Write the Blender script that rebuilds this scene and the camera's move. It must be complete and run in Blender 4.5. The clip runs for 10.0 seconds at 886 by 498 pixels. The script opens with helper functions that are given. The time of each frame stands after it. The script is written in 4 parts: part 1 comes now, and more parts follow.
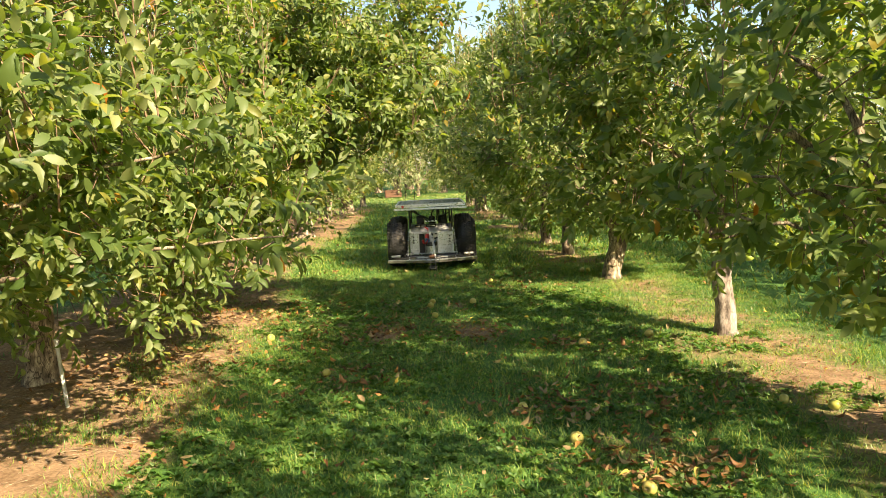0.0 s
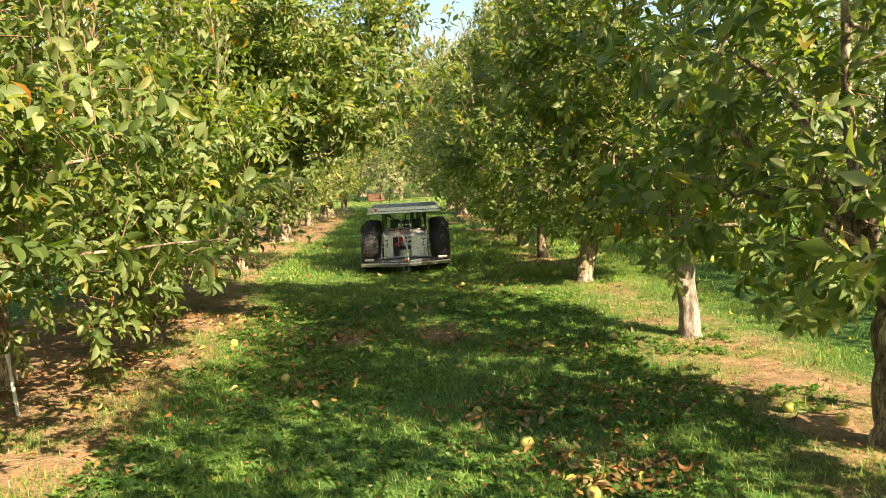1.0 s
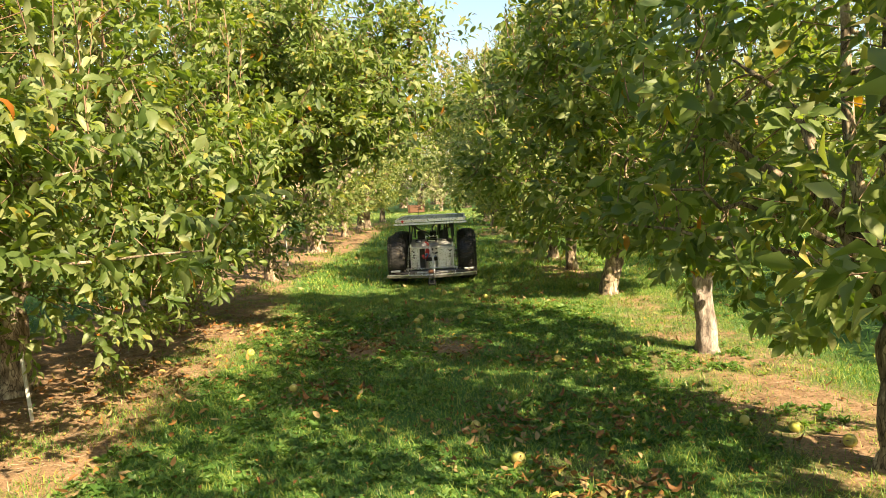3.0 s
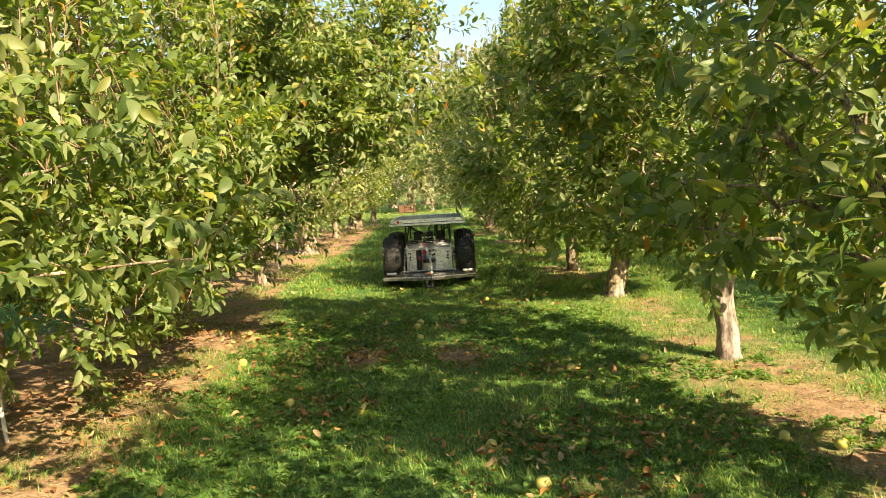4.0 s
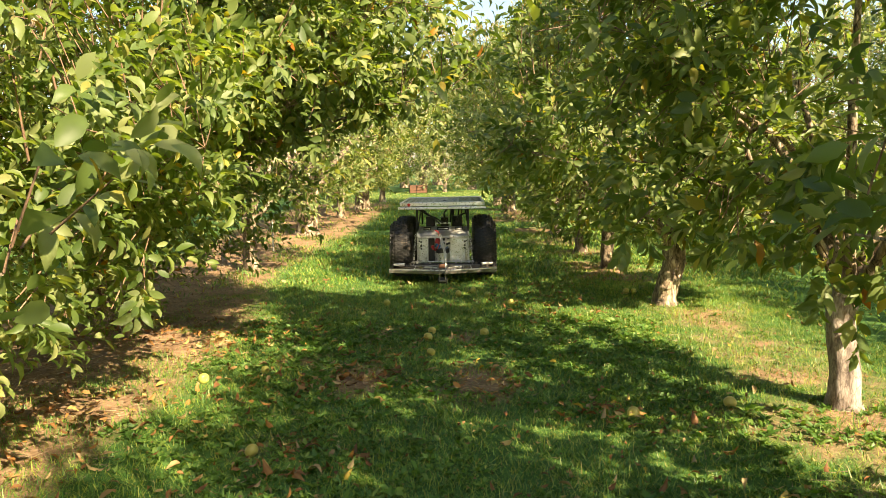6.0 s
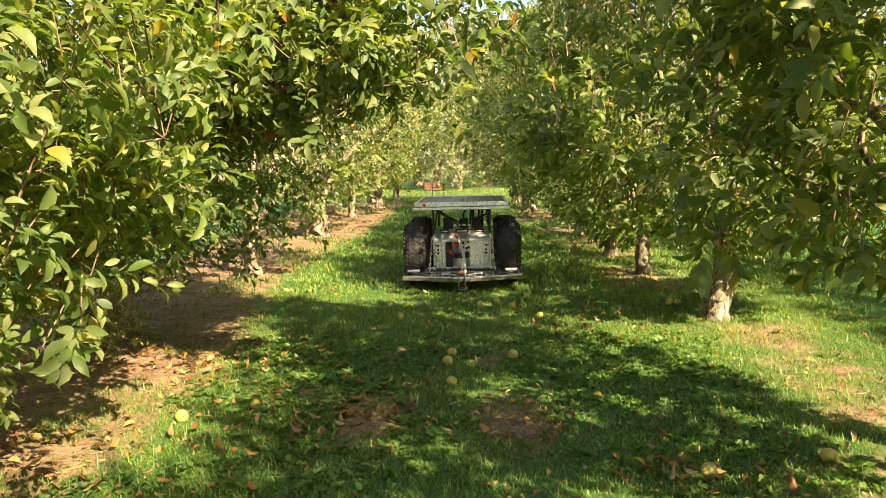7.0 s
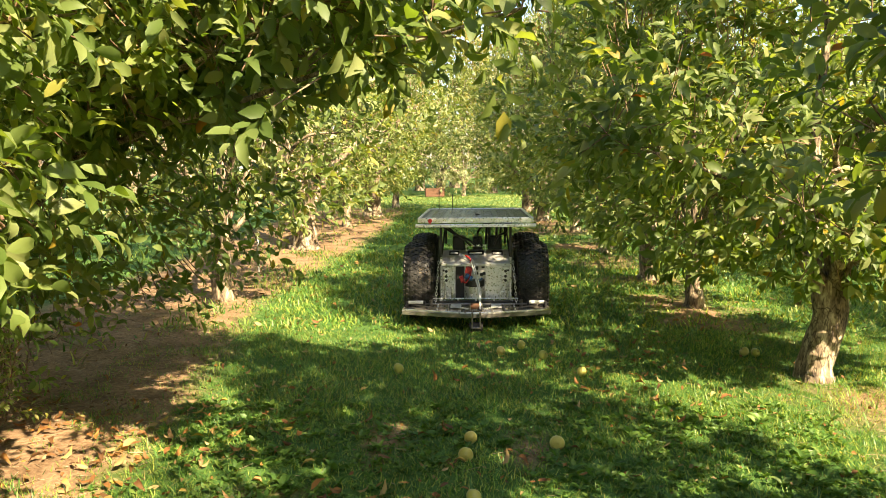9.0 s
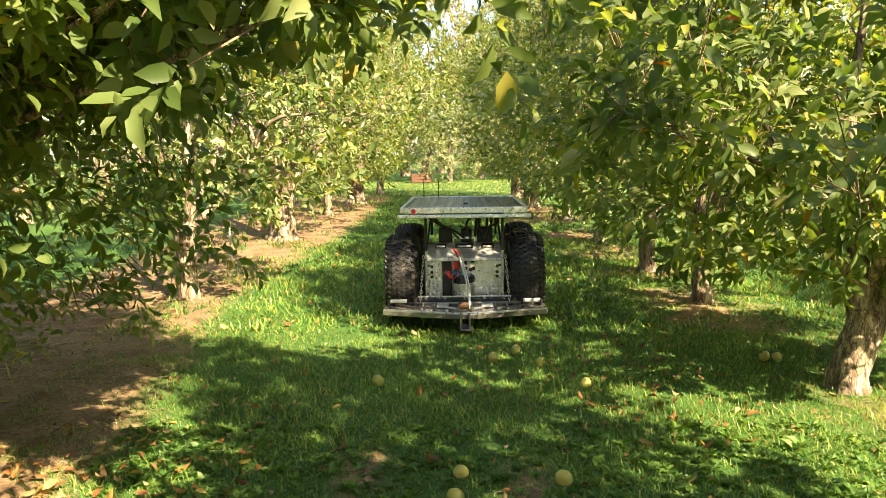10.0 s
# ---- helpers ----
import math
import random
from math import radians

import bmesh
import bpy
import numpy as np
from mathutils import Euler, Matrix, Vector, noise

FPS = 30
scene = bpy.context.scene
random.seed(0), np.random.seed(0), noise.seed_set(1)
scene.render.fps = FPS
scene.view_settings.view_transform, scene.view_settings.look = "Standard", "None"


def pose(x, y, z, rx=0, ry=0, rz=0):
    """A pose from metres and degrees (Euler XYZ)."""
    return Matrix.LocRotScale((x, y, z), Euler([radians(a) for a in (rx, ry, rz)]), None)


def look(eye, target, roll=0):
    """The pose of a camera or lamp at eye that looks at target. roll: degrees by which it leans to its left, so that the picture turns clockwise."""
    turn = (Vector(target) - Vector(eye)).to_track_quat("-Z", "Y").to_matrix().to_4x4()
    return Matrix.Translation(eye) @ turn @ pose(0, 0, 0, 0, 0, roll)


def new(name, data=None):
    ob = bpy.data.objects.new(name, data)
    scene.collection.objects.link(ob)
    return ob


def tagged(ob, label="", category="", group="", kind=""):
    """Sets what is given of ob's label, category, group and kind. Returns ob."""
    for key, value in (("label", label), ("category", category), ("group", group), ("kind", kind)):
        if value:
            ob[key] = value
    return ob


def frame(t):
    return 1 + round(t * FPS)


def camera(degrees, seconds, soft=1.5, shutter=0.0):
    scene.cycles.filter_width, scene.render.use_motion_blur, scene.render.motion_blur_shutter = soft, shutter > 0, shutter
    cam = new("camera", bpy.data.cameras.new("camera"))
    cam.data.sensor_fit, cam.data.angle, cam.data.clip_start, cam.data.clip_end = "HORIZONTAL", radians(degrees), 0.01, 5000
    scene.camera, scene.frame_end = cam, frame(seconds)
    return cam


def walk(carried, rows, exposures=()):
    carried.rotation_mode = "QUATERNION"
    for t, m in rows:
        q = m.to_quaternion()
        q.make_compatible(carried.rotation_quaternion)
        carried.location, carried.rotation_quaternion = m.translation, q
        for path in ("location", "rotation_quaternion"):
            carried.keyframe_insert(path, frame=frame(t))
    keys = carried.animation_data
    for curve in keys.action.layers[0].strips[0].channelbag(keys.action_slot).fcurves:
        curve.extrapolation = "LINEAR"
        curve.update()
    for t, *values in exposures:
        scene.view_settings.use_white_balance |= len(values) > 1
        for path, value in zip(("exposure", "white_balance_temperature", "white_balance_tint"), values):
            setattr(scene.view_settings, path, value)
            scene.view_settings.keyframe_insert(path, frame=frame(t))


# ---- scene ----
cam = camera(60.6, 10.0, 0.5)
METRES, EYE, TILT, LEAN, TURN = 5.952, 1.5, 0.0, 0.0, 0.0
ROWS = [
    (0.0, 0.0, 0.0, 0.0, -0.3, -6.01, 2.81),
    (0.5, 0.0135, 0.0021, -0.0023, -0.66, -5.96, 3.16),
    (1.0, 0.0386, 0.008, -0.0033, -1.2, -5.78, 2.95),
    (1.5, 0.064, 0.0102, -0.0023, -0.82, -5.23, 1.96),
    (2.0, 0.0818, 0.0099, -0.0036, 0.64, -4.56, 1.9),
    (2.5, 0.09, 0.0103, -0.005, 2.02, -4.46, 2.58),
    (3.0, 0.0916, 0.0126, -0.0058, 2.34, -4.74, 2.99),
    (4.5, 0.0519, 0.137, -0.0059, 0.89, -4.89, 3.26),
    (5.0, 0.0487, 0.2005, -0.0113, 0.68, -5.7, 2.69),
    (5.5, 0.0438, 0.2717, -0.0118, 1.48, -6.11, 1.71),
    (7.0, 0.0254, 0.5028, -0.0133, 3.35, -6.4, 1.34),
    (7.5, 0.0062, 0.5831, -0.0145, 3.38, -6.85, 2.36),
    (8.0, 0.001, 0.6576, -0.0158, 2.86, -7.09, 3.1),
    (8.5, 0.0026, 0.7266, -0.009, 3.35, -6.5, 1.74),
    (9.0, -0.0084, 0.791, -0.01, 3.37, -6.07, 0.57),
    (9.5, -0.0175, 0.8455, -0.0093, 2.6, -6.67, 1.0),
    (10.0, -0.0124, 0.9059, -0.0109, 2.35, -7.19, 0.84),
]
walk(cam, [(t, pose(0, 0, EYE, TILT, LEAN, TURN) @ pose(METRES * x, METRES * y, METRES * z, 90 + pitch, roll, yaw)) for t, x, y, z, yaw, pitch, roll in ROWS],
     [(0.0, 1.7, 7050, 10), (5.0, 1.76, 7350, 11), (7.0, 1.86, 7350, 11), (8.5, 1.92, 7300, 11), (10.0, 2.05, 7150, 9)])

# ---- world, sun ----
SUN_EL, SUN_AZ = 38.0, 138.0
world = bpy.data.worlds.new("world")
scene.world = world
world.use_nodes = True
wn = world.node_tree
sky = wn.nodes.new("ShaderNodeTexSky")
sky.sky_type = 'NISHITA'
sky.sun_disc = False
sky.sun_elevation, sky.sun_rotation = radians(SUN_EL), radians(SUN_AZ)
wn.links.new(sky.outputs[0], wn.nodes["Background"].inputs[0])
wn.nodes["Background"].inputs[1].default_value = 0.085
sun_data = bpy.data.lights.new("sun", 'SUN')
sun_data.energy, sun_data.angle, sun_data.color = 5.0, radians(0.6), (1.0, 0.86, 0.62)
sun = new("sun", sun_data)
to_sun = Vector((math.sin(radians(SUN_AZ)) * math.cos(radians(SUN_EL)), math.cos(radians(SUN_AZ)) * math.cos(radians(SUN_EL)), math.sin(radians(SUN_EL))))
sun.matrix_world = look(to_sun * 60, (0, 0, 0))


# ---- materials ----
def material(name):
    m = bpy.data.materials.new(name)
    m.use_nodes = True
    nt = m.node_tree
    return m, nt, nt.nodes["Principled BSDF"], nt.nodes["Material Output"]


def node(nt, kind, **kw):
    n = nt.nodes.new(kind)
    for k, v in kw.items():
        n.inputs[k].default_value = v
    return n


def ramp(nt, fac, stops):
    r = nt.nodes.new("ShaderNodeValToRGB")
    while len(r.color_ramp.elements) < len(stops):
        r.color_ramp.elements.new(0.5)
    for e, (p, c) in zip(r.color_ramp.elements, stops):
        e.position, e.color = p, (*c, 1)
    nt.links.new(fac, r.inputs[0])
    return r.outputs[0]


def mix(nt, fac, a, b, blend='MIX'):
    n = nt.nodes.new("ShaderNodeMixRGB")
    n.blend_type = blend
    for sock, v in zip(n.inputs, (fac, a, b)):
        if hasattr(v, "links"):
            nt.links.new(v, sock)
        elif isinstance(v, tuple):
            sock.default_value = (*v, 1)
        else:
            sock.default_value = v
    return n.outputs[0]


def leafy(name, stops, through_light=0.45, rough=0.42, spec=0.5, tint=(1.4, 1.45, 0.42)):
    """Thin leaves or blades: coloured one by one, glossy above, letting light through."""
    m, nt, p, out = material(name)
    geo = nt.nodes.new("ShaderNodeNewGeometry")
    info = nt.nodes.new("ShaderNodeObjectInfo")
    col = ramp(nt, geo.outputs["Random Per Island"], stops)
    tex = node(nt, "ShaderNodeTexNoise", Scale=1.3, Detail=2.0)
    nt.links.new(geo.outputs["Position"], tex.inputs["Vector"])
    patch = ramp(nt, tex.outputs["Fac"], [(0.35, (0.78, 0.82, 0.8)), (0.65, (1.15, 1.1, 1.0))])
    col = mix(nt, 1.0, col, patch, 'MULTIPLY')
    hsv = nt.nodes.new("ShaderNodeHueSaturation")
    mr = node(nt, "ShaderNodeMapRange", **{"To Min": 0.88, "To Max": 1.12})
    nt.links.new(info.outputs["Random"], mr.inputs["Value"])
    nt.links.new(mr.outputs[0], hsv.inputs["Value"])
    nt.links.new(col, hsv.inputs["Color"])
    col = hsv.outputs[0]
    nt.links.new(col, p.inputs["Base Color"])
    p.inputs["Roughness"].default_value = rough
    p.inputs["Specular IOR Level"].default_value = spec
    tr = nt.nodes.new("ShaderNodeBsdfTranslucent")
    nt.links.new(mix(nt, 1.0, col, tint, 'MULTIPLY'), tr.inputs["Color"])
    ms = nt.nodes.new("ShaderNodeMixShader")
    ms.inputs[0].default_value = through_light
    nt.links.new(p.outputs[0], ms.inputs[1])
    nt.links.new(tr.outputs[0], ms.inputs[2])
    nt.links.new(ms.outputs[0], out.inputs["Surface"])
    return m


LEAF = leafy("apple_leaf", [(0.0, (0.09, 0.15, 0.036)), (0.35, (0.155, 0.225, 0.06)), (0.65, (0.225, 0.29, 0.095)), (0.92, (0.32, 0.355, 0.16)),
                            (0.985, (0.36, 0.33, 0.06)), (0.996, (0.42, 0.26, 0.03)), (0.999, (0.45, 0.13, 0.03))], 0.5, 0.5, 0.55)
FAR_LEAF = leafy("far_leaf", [(0.0, (0.10, 0.15, 0.04)), (0.5, (0.20, 0.24, 0.08)), (0.9, (0.32, 0.335, 0.14)), (1.0, (0.40, 0.34, 0.13))], 0.42, 0.45, 0.4)
MID_LEAF = leafy("mid_leaf", [(0.0, (0.09, 0.145, 0.034)), (0.4, (0.165, 0.22, 0.065)), (0.75, (0.265, 0.305, 0.12)), (0.95, (0.40, 0.42, 0.2)), (1.0, (0.42, 0.30, 0.05))], 0.42, 0.45, 0.7)
YOUNG_LEAF = leafy("young_leaf", [(0.0, (0.13, 0.18, 0.06)), (0.4, (0.22, 0.265, 0.11)), (0.75, (0.32, 0.35, 0.18)), (0.96, (0.42, 0.43, 0.25)), (0.985, (0.42, 0.22, 0.05)), (1.0, (0.45, 0.14, 0.03))], 0.42, 0.5, 0.6)
PALE_LEAF = leafy("pale_leaf", [(0.0, (0.22, 0.25, 0.13)), (0.5, (0.34, 0.35, 0.2)), (1.0, (0.44, 0.42, 0.25))], 0.35, 0.5, 0.4)
GOLD_LEAF = leafy("gold_leaf", [(0.0, (0.22, 0.21, 0.07)), (0.5, (0.36, 0.31, 0.12)), (1.0, (0.46, 0.36, 0.16))], 0.35, 0.5, 0.4)
GRASS = leafy("grass_blade", [(0.0, (0.05, 0.155, 0.036)), (0.35, (0.11, 0.26, 0.06)), (0.68, (0.22, 0.35, 0.075)), (0.88, (0.40, 0.45, 0.12)), (0.96, (0.24, 0.26, 0.07)), (1.0, (0.36, 0.29, 0.13))],
              0.38, 0.42, 0.5, (1.7, 1.25, 0.4))
# yellower copy of the grass: the clearing's sunlight is put into the blade colour
SUNLIT_GRASS = leafy("sunlit_grass", [(0.0, (0.12, 0.20, 0.05)), (0.5, (0.24, 0.30, 0.09)), (1.0, (0.36, 0.36, 0.14))], 0.3, 0.5, 0.4)
WEED = leafy("weed_leaf", [(0.0, (0.07, 0.16, 0.035)), (0.6, (0.12, 0.23, 0.05)), (1.0, (0.22, 0.31, 0.08))], 0.4, 0.45, 0.4)
DRY_LEAF = leafy("dry_leaf", [(0.0, (0.13, 0.065, 0.03)), (0.3, (0.26, 0.12, 0.045)), (0.55, (0.38, 0.19, 0.06)), (0.75, (0.34, 0.24, 0.13)), (0.9, (0.46, 0.33, 0.17)), (1.0, (0.48, 0.36, 0.06))],
                 0.2, 0.6, 0.3, (1.2, 0.8, 0.4))


def make_ground_material():
    m, nt, p, out = material("orchard_ground")
    at = nt.nodes.new("ShaderNodeAttribute")
    at.attribute_name = "bare"
    geo = nt.nodes.new("ShaderNodeNewGeometry")
    fine = node(nt, "ShaderNodeTexNoise", Scale=38.0, Detail=5.0, Roughness=0.7)
    mid = node(nt, "ShaderNodeTexNoise", Scale=5.0, Detail=4.0, Roughness=0.6)
    big = node(nt, "ShaderNodeTexNoise", Scale=0.9, Detail=3.0)
    for n in (fine, mid, big):
        nt.links.new(geo.outputs["Position"], n.inputs["Vector"])
    dirt = ramp(nt, fine.outputs["Fac"], [(0.3, (0.16, 0.10, 0.06)), (0.5, (0.30, 0.195, 0.12)), (0.72, (0.43, 0.295, 0.19))])
    dirt = mix(nt, 1.0, dirt, ramp(nt, mid.outputs["Fac"], [(0.3, (0.55, 0.52, 0.47)), (0.6, (1.08, 1.06, 1.03))]), 'MULTIPLY')
    turf = ramp(nt, fine.outputs["Fac"], [(0.3, (0.04, 0.095, 0.025)), (0.55, (0.08, 0.165, 0.042)), (0.78, (0.19, 0.19, 0.08))])
    turf = mix(nt, 1.0, turf, ramp(nt, big.outputs["Fac"], [(0.3, (0.8, 0.85, 0.8)), (0.7, (1.15, 1.1, 1.0))]), 'MULTIPLY')
    add = nt.nodes.new("ShaderNodeMath")
    add.operation = 'MULTIPLY_ADD'
    nt.links.new(mid.outputs["Fac"], add.inputs[0])
    add.inputs[1].default_value = 0.7
    nt.links.new(at.outputs["Fac"], add.inputs[2])
    edge = ramp(nt, add.outputs[0], [(0.55, (0, 0, 0)), (0.95, (1, 1, 1))])
    nt.links.new(mix(nt, edge, turf, dirt), p.inputs["Base Color"])
    p.inputs["Roughness"].default_value = 0.92
    p.inputs["Specular IOR Level"].default_value = 0.15
    b = node(nt, "ShaderNodeBump", Strength=0.6, Distance=0.02)
    nt.links.new(fine.outputs["Fac"], b.inputs["Height"])
    nt.links.new(b.outputs[0], p.inputs["Normal"])
    return m


def make_bark(name, dark, midc, light, cracks=0.5):
    m, nt, p, out = material(name)
    tc = nt.nodes.new("ShaderNodeTexCoord")
    mp = nt.nodes.new("ShaderNodeMapping")
    mp.inputs["Scale"].default_value = (1, 1, 0.35)
    nt.links.new(tc.outputs["Object"], mp.inputs[0])
    vor = node(nt, "ShaderNodeTexVoronoi", Scale=22.0)
    vor.feature = 'DISTANCE_TO_EDGE'
    ns = node(nt, "ShaderNodeTexNoise", Scale=14.0, Detail=6.0, Roughness=0.7)
    warp = node(nt, "ShaderNodeTexNoise", Scale=9.0, Detail=3.0)
    nt.links.new(mp.outputs[0], warp.inputs["Vector"])
    nt.links.new(mp.outputs[0], ns.inputs["Vector"])
    nt.links.new(mix(nt, 0.22, mp.outputs[0], warp.outputs["Color"]), vor.inputs["Vector"])
    col = ramp(nt, ns.outputs["Fac"], [(0.36, dark), (0.5, midc), (0.62, light)])
    crack = ramp(nt, vor.outputs["Distance"], [(0.0, (0.10, 0.08, 0.06)), (0.08, (1, 1, 1))])
    nt.links.new(mix(nt, cracks, col, crack, 'MULTIPLY'), p.inputs["Base Color"])
    p.inputs["Roughness"].default_value = 0.9
    b = node(nt, "ShaderNodeBump", Strength=0.8, Distance=0.012)
    nt.links.new(mix(nt, 0.5, ns.outputs["Fac"], vor.outputs["Distance"]), b.inputs["Height"])
    nt.links.new(b.outputs[0], p.inputs["Normal"])
    return m


BARK = make_bark("apple_bark", (0.08, 0.058, 0.04), (0.25, 0.185, 0.125), (0.60, 0.49, 0.35), 0.9)
PALE_BARK = make_bark("pale_bark", (0.11, 0.08, 0.065), (0.29, 0.235, 0.20), (0.46, 0.395, 0.345), 0.5)
TWIG = make_bark("twig_bark", (0.14, 0.08, 0.05), (0.25, 0.15, 0.09), (0.34, 0.23, 0.15))
GROUND = make_ground_material()
DRY_STEM = make_bark("dry_stem", (0.16, 0.11, 0.07), (0.34, 0.25, 0.16), (0.5, 0.4, 0.27))


def plain(name, color, rough=0.5, metal=0.0, grain=20.0, wear=0.25, bump=0.05):
    """Paint, metal, rubber or plastic with grain and dirt at two scales."""
    m, nt, p, out = material(name)
    tc = nt.nodes.new("ShaderNodeTexCoord")
    a = node(nt, "ShaderNodeTexNoise", Scale=grain, Detail=4.0)
    b = node(nt, "ShaderNodeTexNoise", Scale=grain * 0.15, Detail=3.0)
    for n in (a, b):
        nt.links.new(tc.outputs["Object"], n.inputs["Vector"])
    k = 1 - wear
    c = mix(nt, 1.0, color, ramp(nt, a.outputs["Fac"], [(0.3, (k, k, k)), (0.7, (1, 1, 1))]), 'MULTIPLY')
    c = mix(nt, 1.0, c, ramp(nt, b.outputs["Fac"], [(0.35, (k, k * 0.97, k * 0.92)), (0.6, (1, 1, 1))]), 'MULTIPLY')
    nt.links.new(c, p.inputs["Base Color"])
    nt.links.new(ramp(nt, a.outputs["Fac"], [(0.3, (rough * 0.8,) * 3), (0.7, (min(1, rough * 1.25),) * 3)]), p.inputs["Roughness"])
    p.inputs["Metallic"].default_value = metal
    bp = node(nt, "ShaderNodeBump", Strength=bump, Distance=0.004)
    nt.links.new(a.outputs["Fac"], bp.inputs["Height"])
    nt.links.new(bp.outputs[0], p.inputs["Normal"])
    return m


ALU = plain("brushed_aluminium", (0.80, 0.81, 0.82), 0.3, 0.9, 60, 0.12)
STEEL = plain("weathered_steel", (0.36, 0.33, 0.30), 0.38, 0.85, 25, 0.45)
SHEET = plain("grey_sheet_metal", (0.66, 0.67, 0.68), 0.34, 0.45, 30, 0.2)
DECK = plain("polished_deck_plate", (0.46, 0.43, 0.40), 0.2, 0.6, 14, 0.4)
def make_rubber():
    """Black tyre rubber with dried mud and bits of grass stuck to it."""
    m, nt, p, out = material("tyre_rubber")
    tc = nt.nodes.new("ShaderNodeTexCoord")
    a = node(nt, "ShaderNodeTexNoise", Scale=55.0, Detail=4.0, Roughness=0.7)
    b = node(nt, "ShaderNodeTexNoise", Scale=7.0, Detail=3.0)
    for n in (a, b):
        nt.links.new(tc.outputs["Object"], n.inputs["Vector"])
    rub = ramp(nt, a.outputs["Fac"], [(0.3, (0.010, 0.010, 0.010)), (0.7, (0.028, 0.026, 0.025))])
    mud = ramp(nt, a.outputs["Fac"], [(0.35, (0.06, 0.04, 0.025)), (0.65, (0.22, 0.15, 0.08))])
    where = ramp(nt, b.outputs["Fac"], [(0.56, (0, 0, 0)), (0.66, (0.75, 0.75, 0.75))])
    speck = ramp(nt, a.outputs["Fac"], [(0.50, (0, 0, 0)), (0.62, (1, 1, 1))])
    fac = mix(nt, 1.0, where, speck, 'MULTIPLY')
    nt.links.new(mix(nt, fac, rub, mud), p.inputs["Base Color"])
    p.inputs["Roughness"].default_value = 0.55
    bp = node(nt, "ShaderNodeBump", Strength=0.4, Distance=0.004)
    nt.links.new(a.outputs["Fac"], bp.inputs["Height"])
    nt.links.new(bp.outputs[0], p.inputs["Normal"])
    return m


RUBBER = make_rubber()
BLACK = plain("black_plastic", (0.02, 0.02, 0.022), 0.45, 0.0, 40, 0.3)
WHITE = plain("white_plastic", (0.72, 0.72, 0.70), 0.45, 0.0, 30, 0.15)
RED = plain("red_plastic", (0.5, 0.03, 0.03), 0.4, 0.0, 30, 0.2)
BLUE = plain("blue_plastic", (0.04, 0.14, 0.35), 0.4, 0.0, 30, 0.2)
CELL = plain("solar_cell", (0.028, 0.034, 0.032), 0.28, 0.0, 10, 0.2, 0.0)
STAKE = plain("white_stake", (0.75, 0.74, 0.70), 0.5, 0.0, 30, 0.2)
CRATE = plain("rust_crate", (0.19, 0.09, 0.05), 0.8, 0.0, 15, 0.3, 0.3)


def make_apple_material(name, base, blush):
    m, nt, p, out = material(name)
    tc = nt.nodes.new("ShaderNodeTexCoord")
    info = nt.nodes.new("ShaderNodeObjectInfo")
    ns = node(nt, "ShaderNodeTexNoise", Scale=14.0, Detail=3.0)
    nt.links.new(tc.outputs["Object"], ns.inputs["Vector"])
    c = ramp(nt, ns.outputs["Fac"], [(0.35, base), (0.62, base), (0.75, blush)])
    c = mix(nt, 1.0, c, ramp(nt, info.outputs["Random"], [(0, (0.8, 0.95, 0.7)), (1, (1.1, 1.0, 1.0))]), 'MULTIPLY')
    nt.links.new(c, p.inputs["Base Color"])
    p.inputs["Roughness"].default_value = 0.35
    return m


APPLE = make_apple_material("yellow_apple", (0.46, 0.40, 0.11), (0.42, 0.27, 0.08))
GREEN_APPLE = make_apple_material("green_apple", (0.30, 0.42, 0.08), (0.42, 0.42, 0.10))


# ---- mesh helpers ----
def mesh_np(name, verts, faces, mat, smooth=False):
    """A mesh from arrays: verts (n,3), faces (m,3) or (m,4)."""
    verts, faces = np.asarray(verts, np.float32), np.asarray(faces, np.int32)
    me = bpy.data.meshes.new(name)
    k = faces.shape[1]
    me.vertices.add(len(verts))
    me.vertices.foreach_set("co", verts.ravel())
    me.loops.add(faces.size)
    me.loops.foreach_set("vertex_index", faces.ravel())
    me.polygons.add(len(faces))
    me.polygons.foreach_set("loop_start", np.arange(0, faces.size, k, dtype=np.int32))
    if smooth:
        me.polygons.foreach_set("use_smooth", np.ones(len(faces), bool))
    me.update(calc_edges=True)
    me.materials.append(mat)
    return me


def part(name, bm, mat, parent, label="", smooth=False):
    """Link a bmesh as one mesh object under a thing or a part."""
    me = bpy.data.meshes.new(name)
    bm.normal_update()
    bm.to_mesh(me)
    bm.free()
    if smooth:
        for f in me.polygons:
            f.use_smooth = True
    me.materials.append(mat)
    ob = new(name, me)
    ob.parent = parent
    return tagged(ob, label)


def box(cx, cy, cz, sx, sy, sz, rx=0, ry=0, rz=0, bev=0.004, bm=None):
    out = bm or bmesh.new()
    one = bmesh.new()
    bmesh.ops.create_cube(one, size=1)
    bmesh.ops.scale(one, vec=(sx, sy, sz), verts=one.verts)
    if bev:
        bmesh.ops.bevel(one, geom=one.edges[:], offset=min(bev, min(sx, sy, sz) * 0.3), segments=1, affect='EDGES')
    bmesh.ops.transform(one, matrix=pose(cx, cy, cz, rx, ry, rz), verts=one.verts)
    join(out, one)
    return out


def join(out, one):
    me = bpy.data.meshes.new("tmp")
    one.to_mesh(me)
    one.free()
    out.from_mesh(me)
    bpy.data.meshes.remove(me)


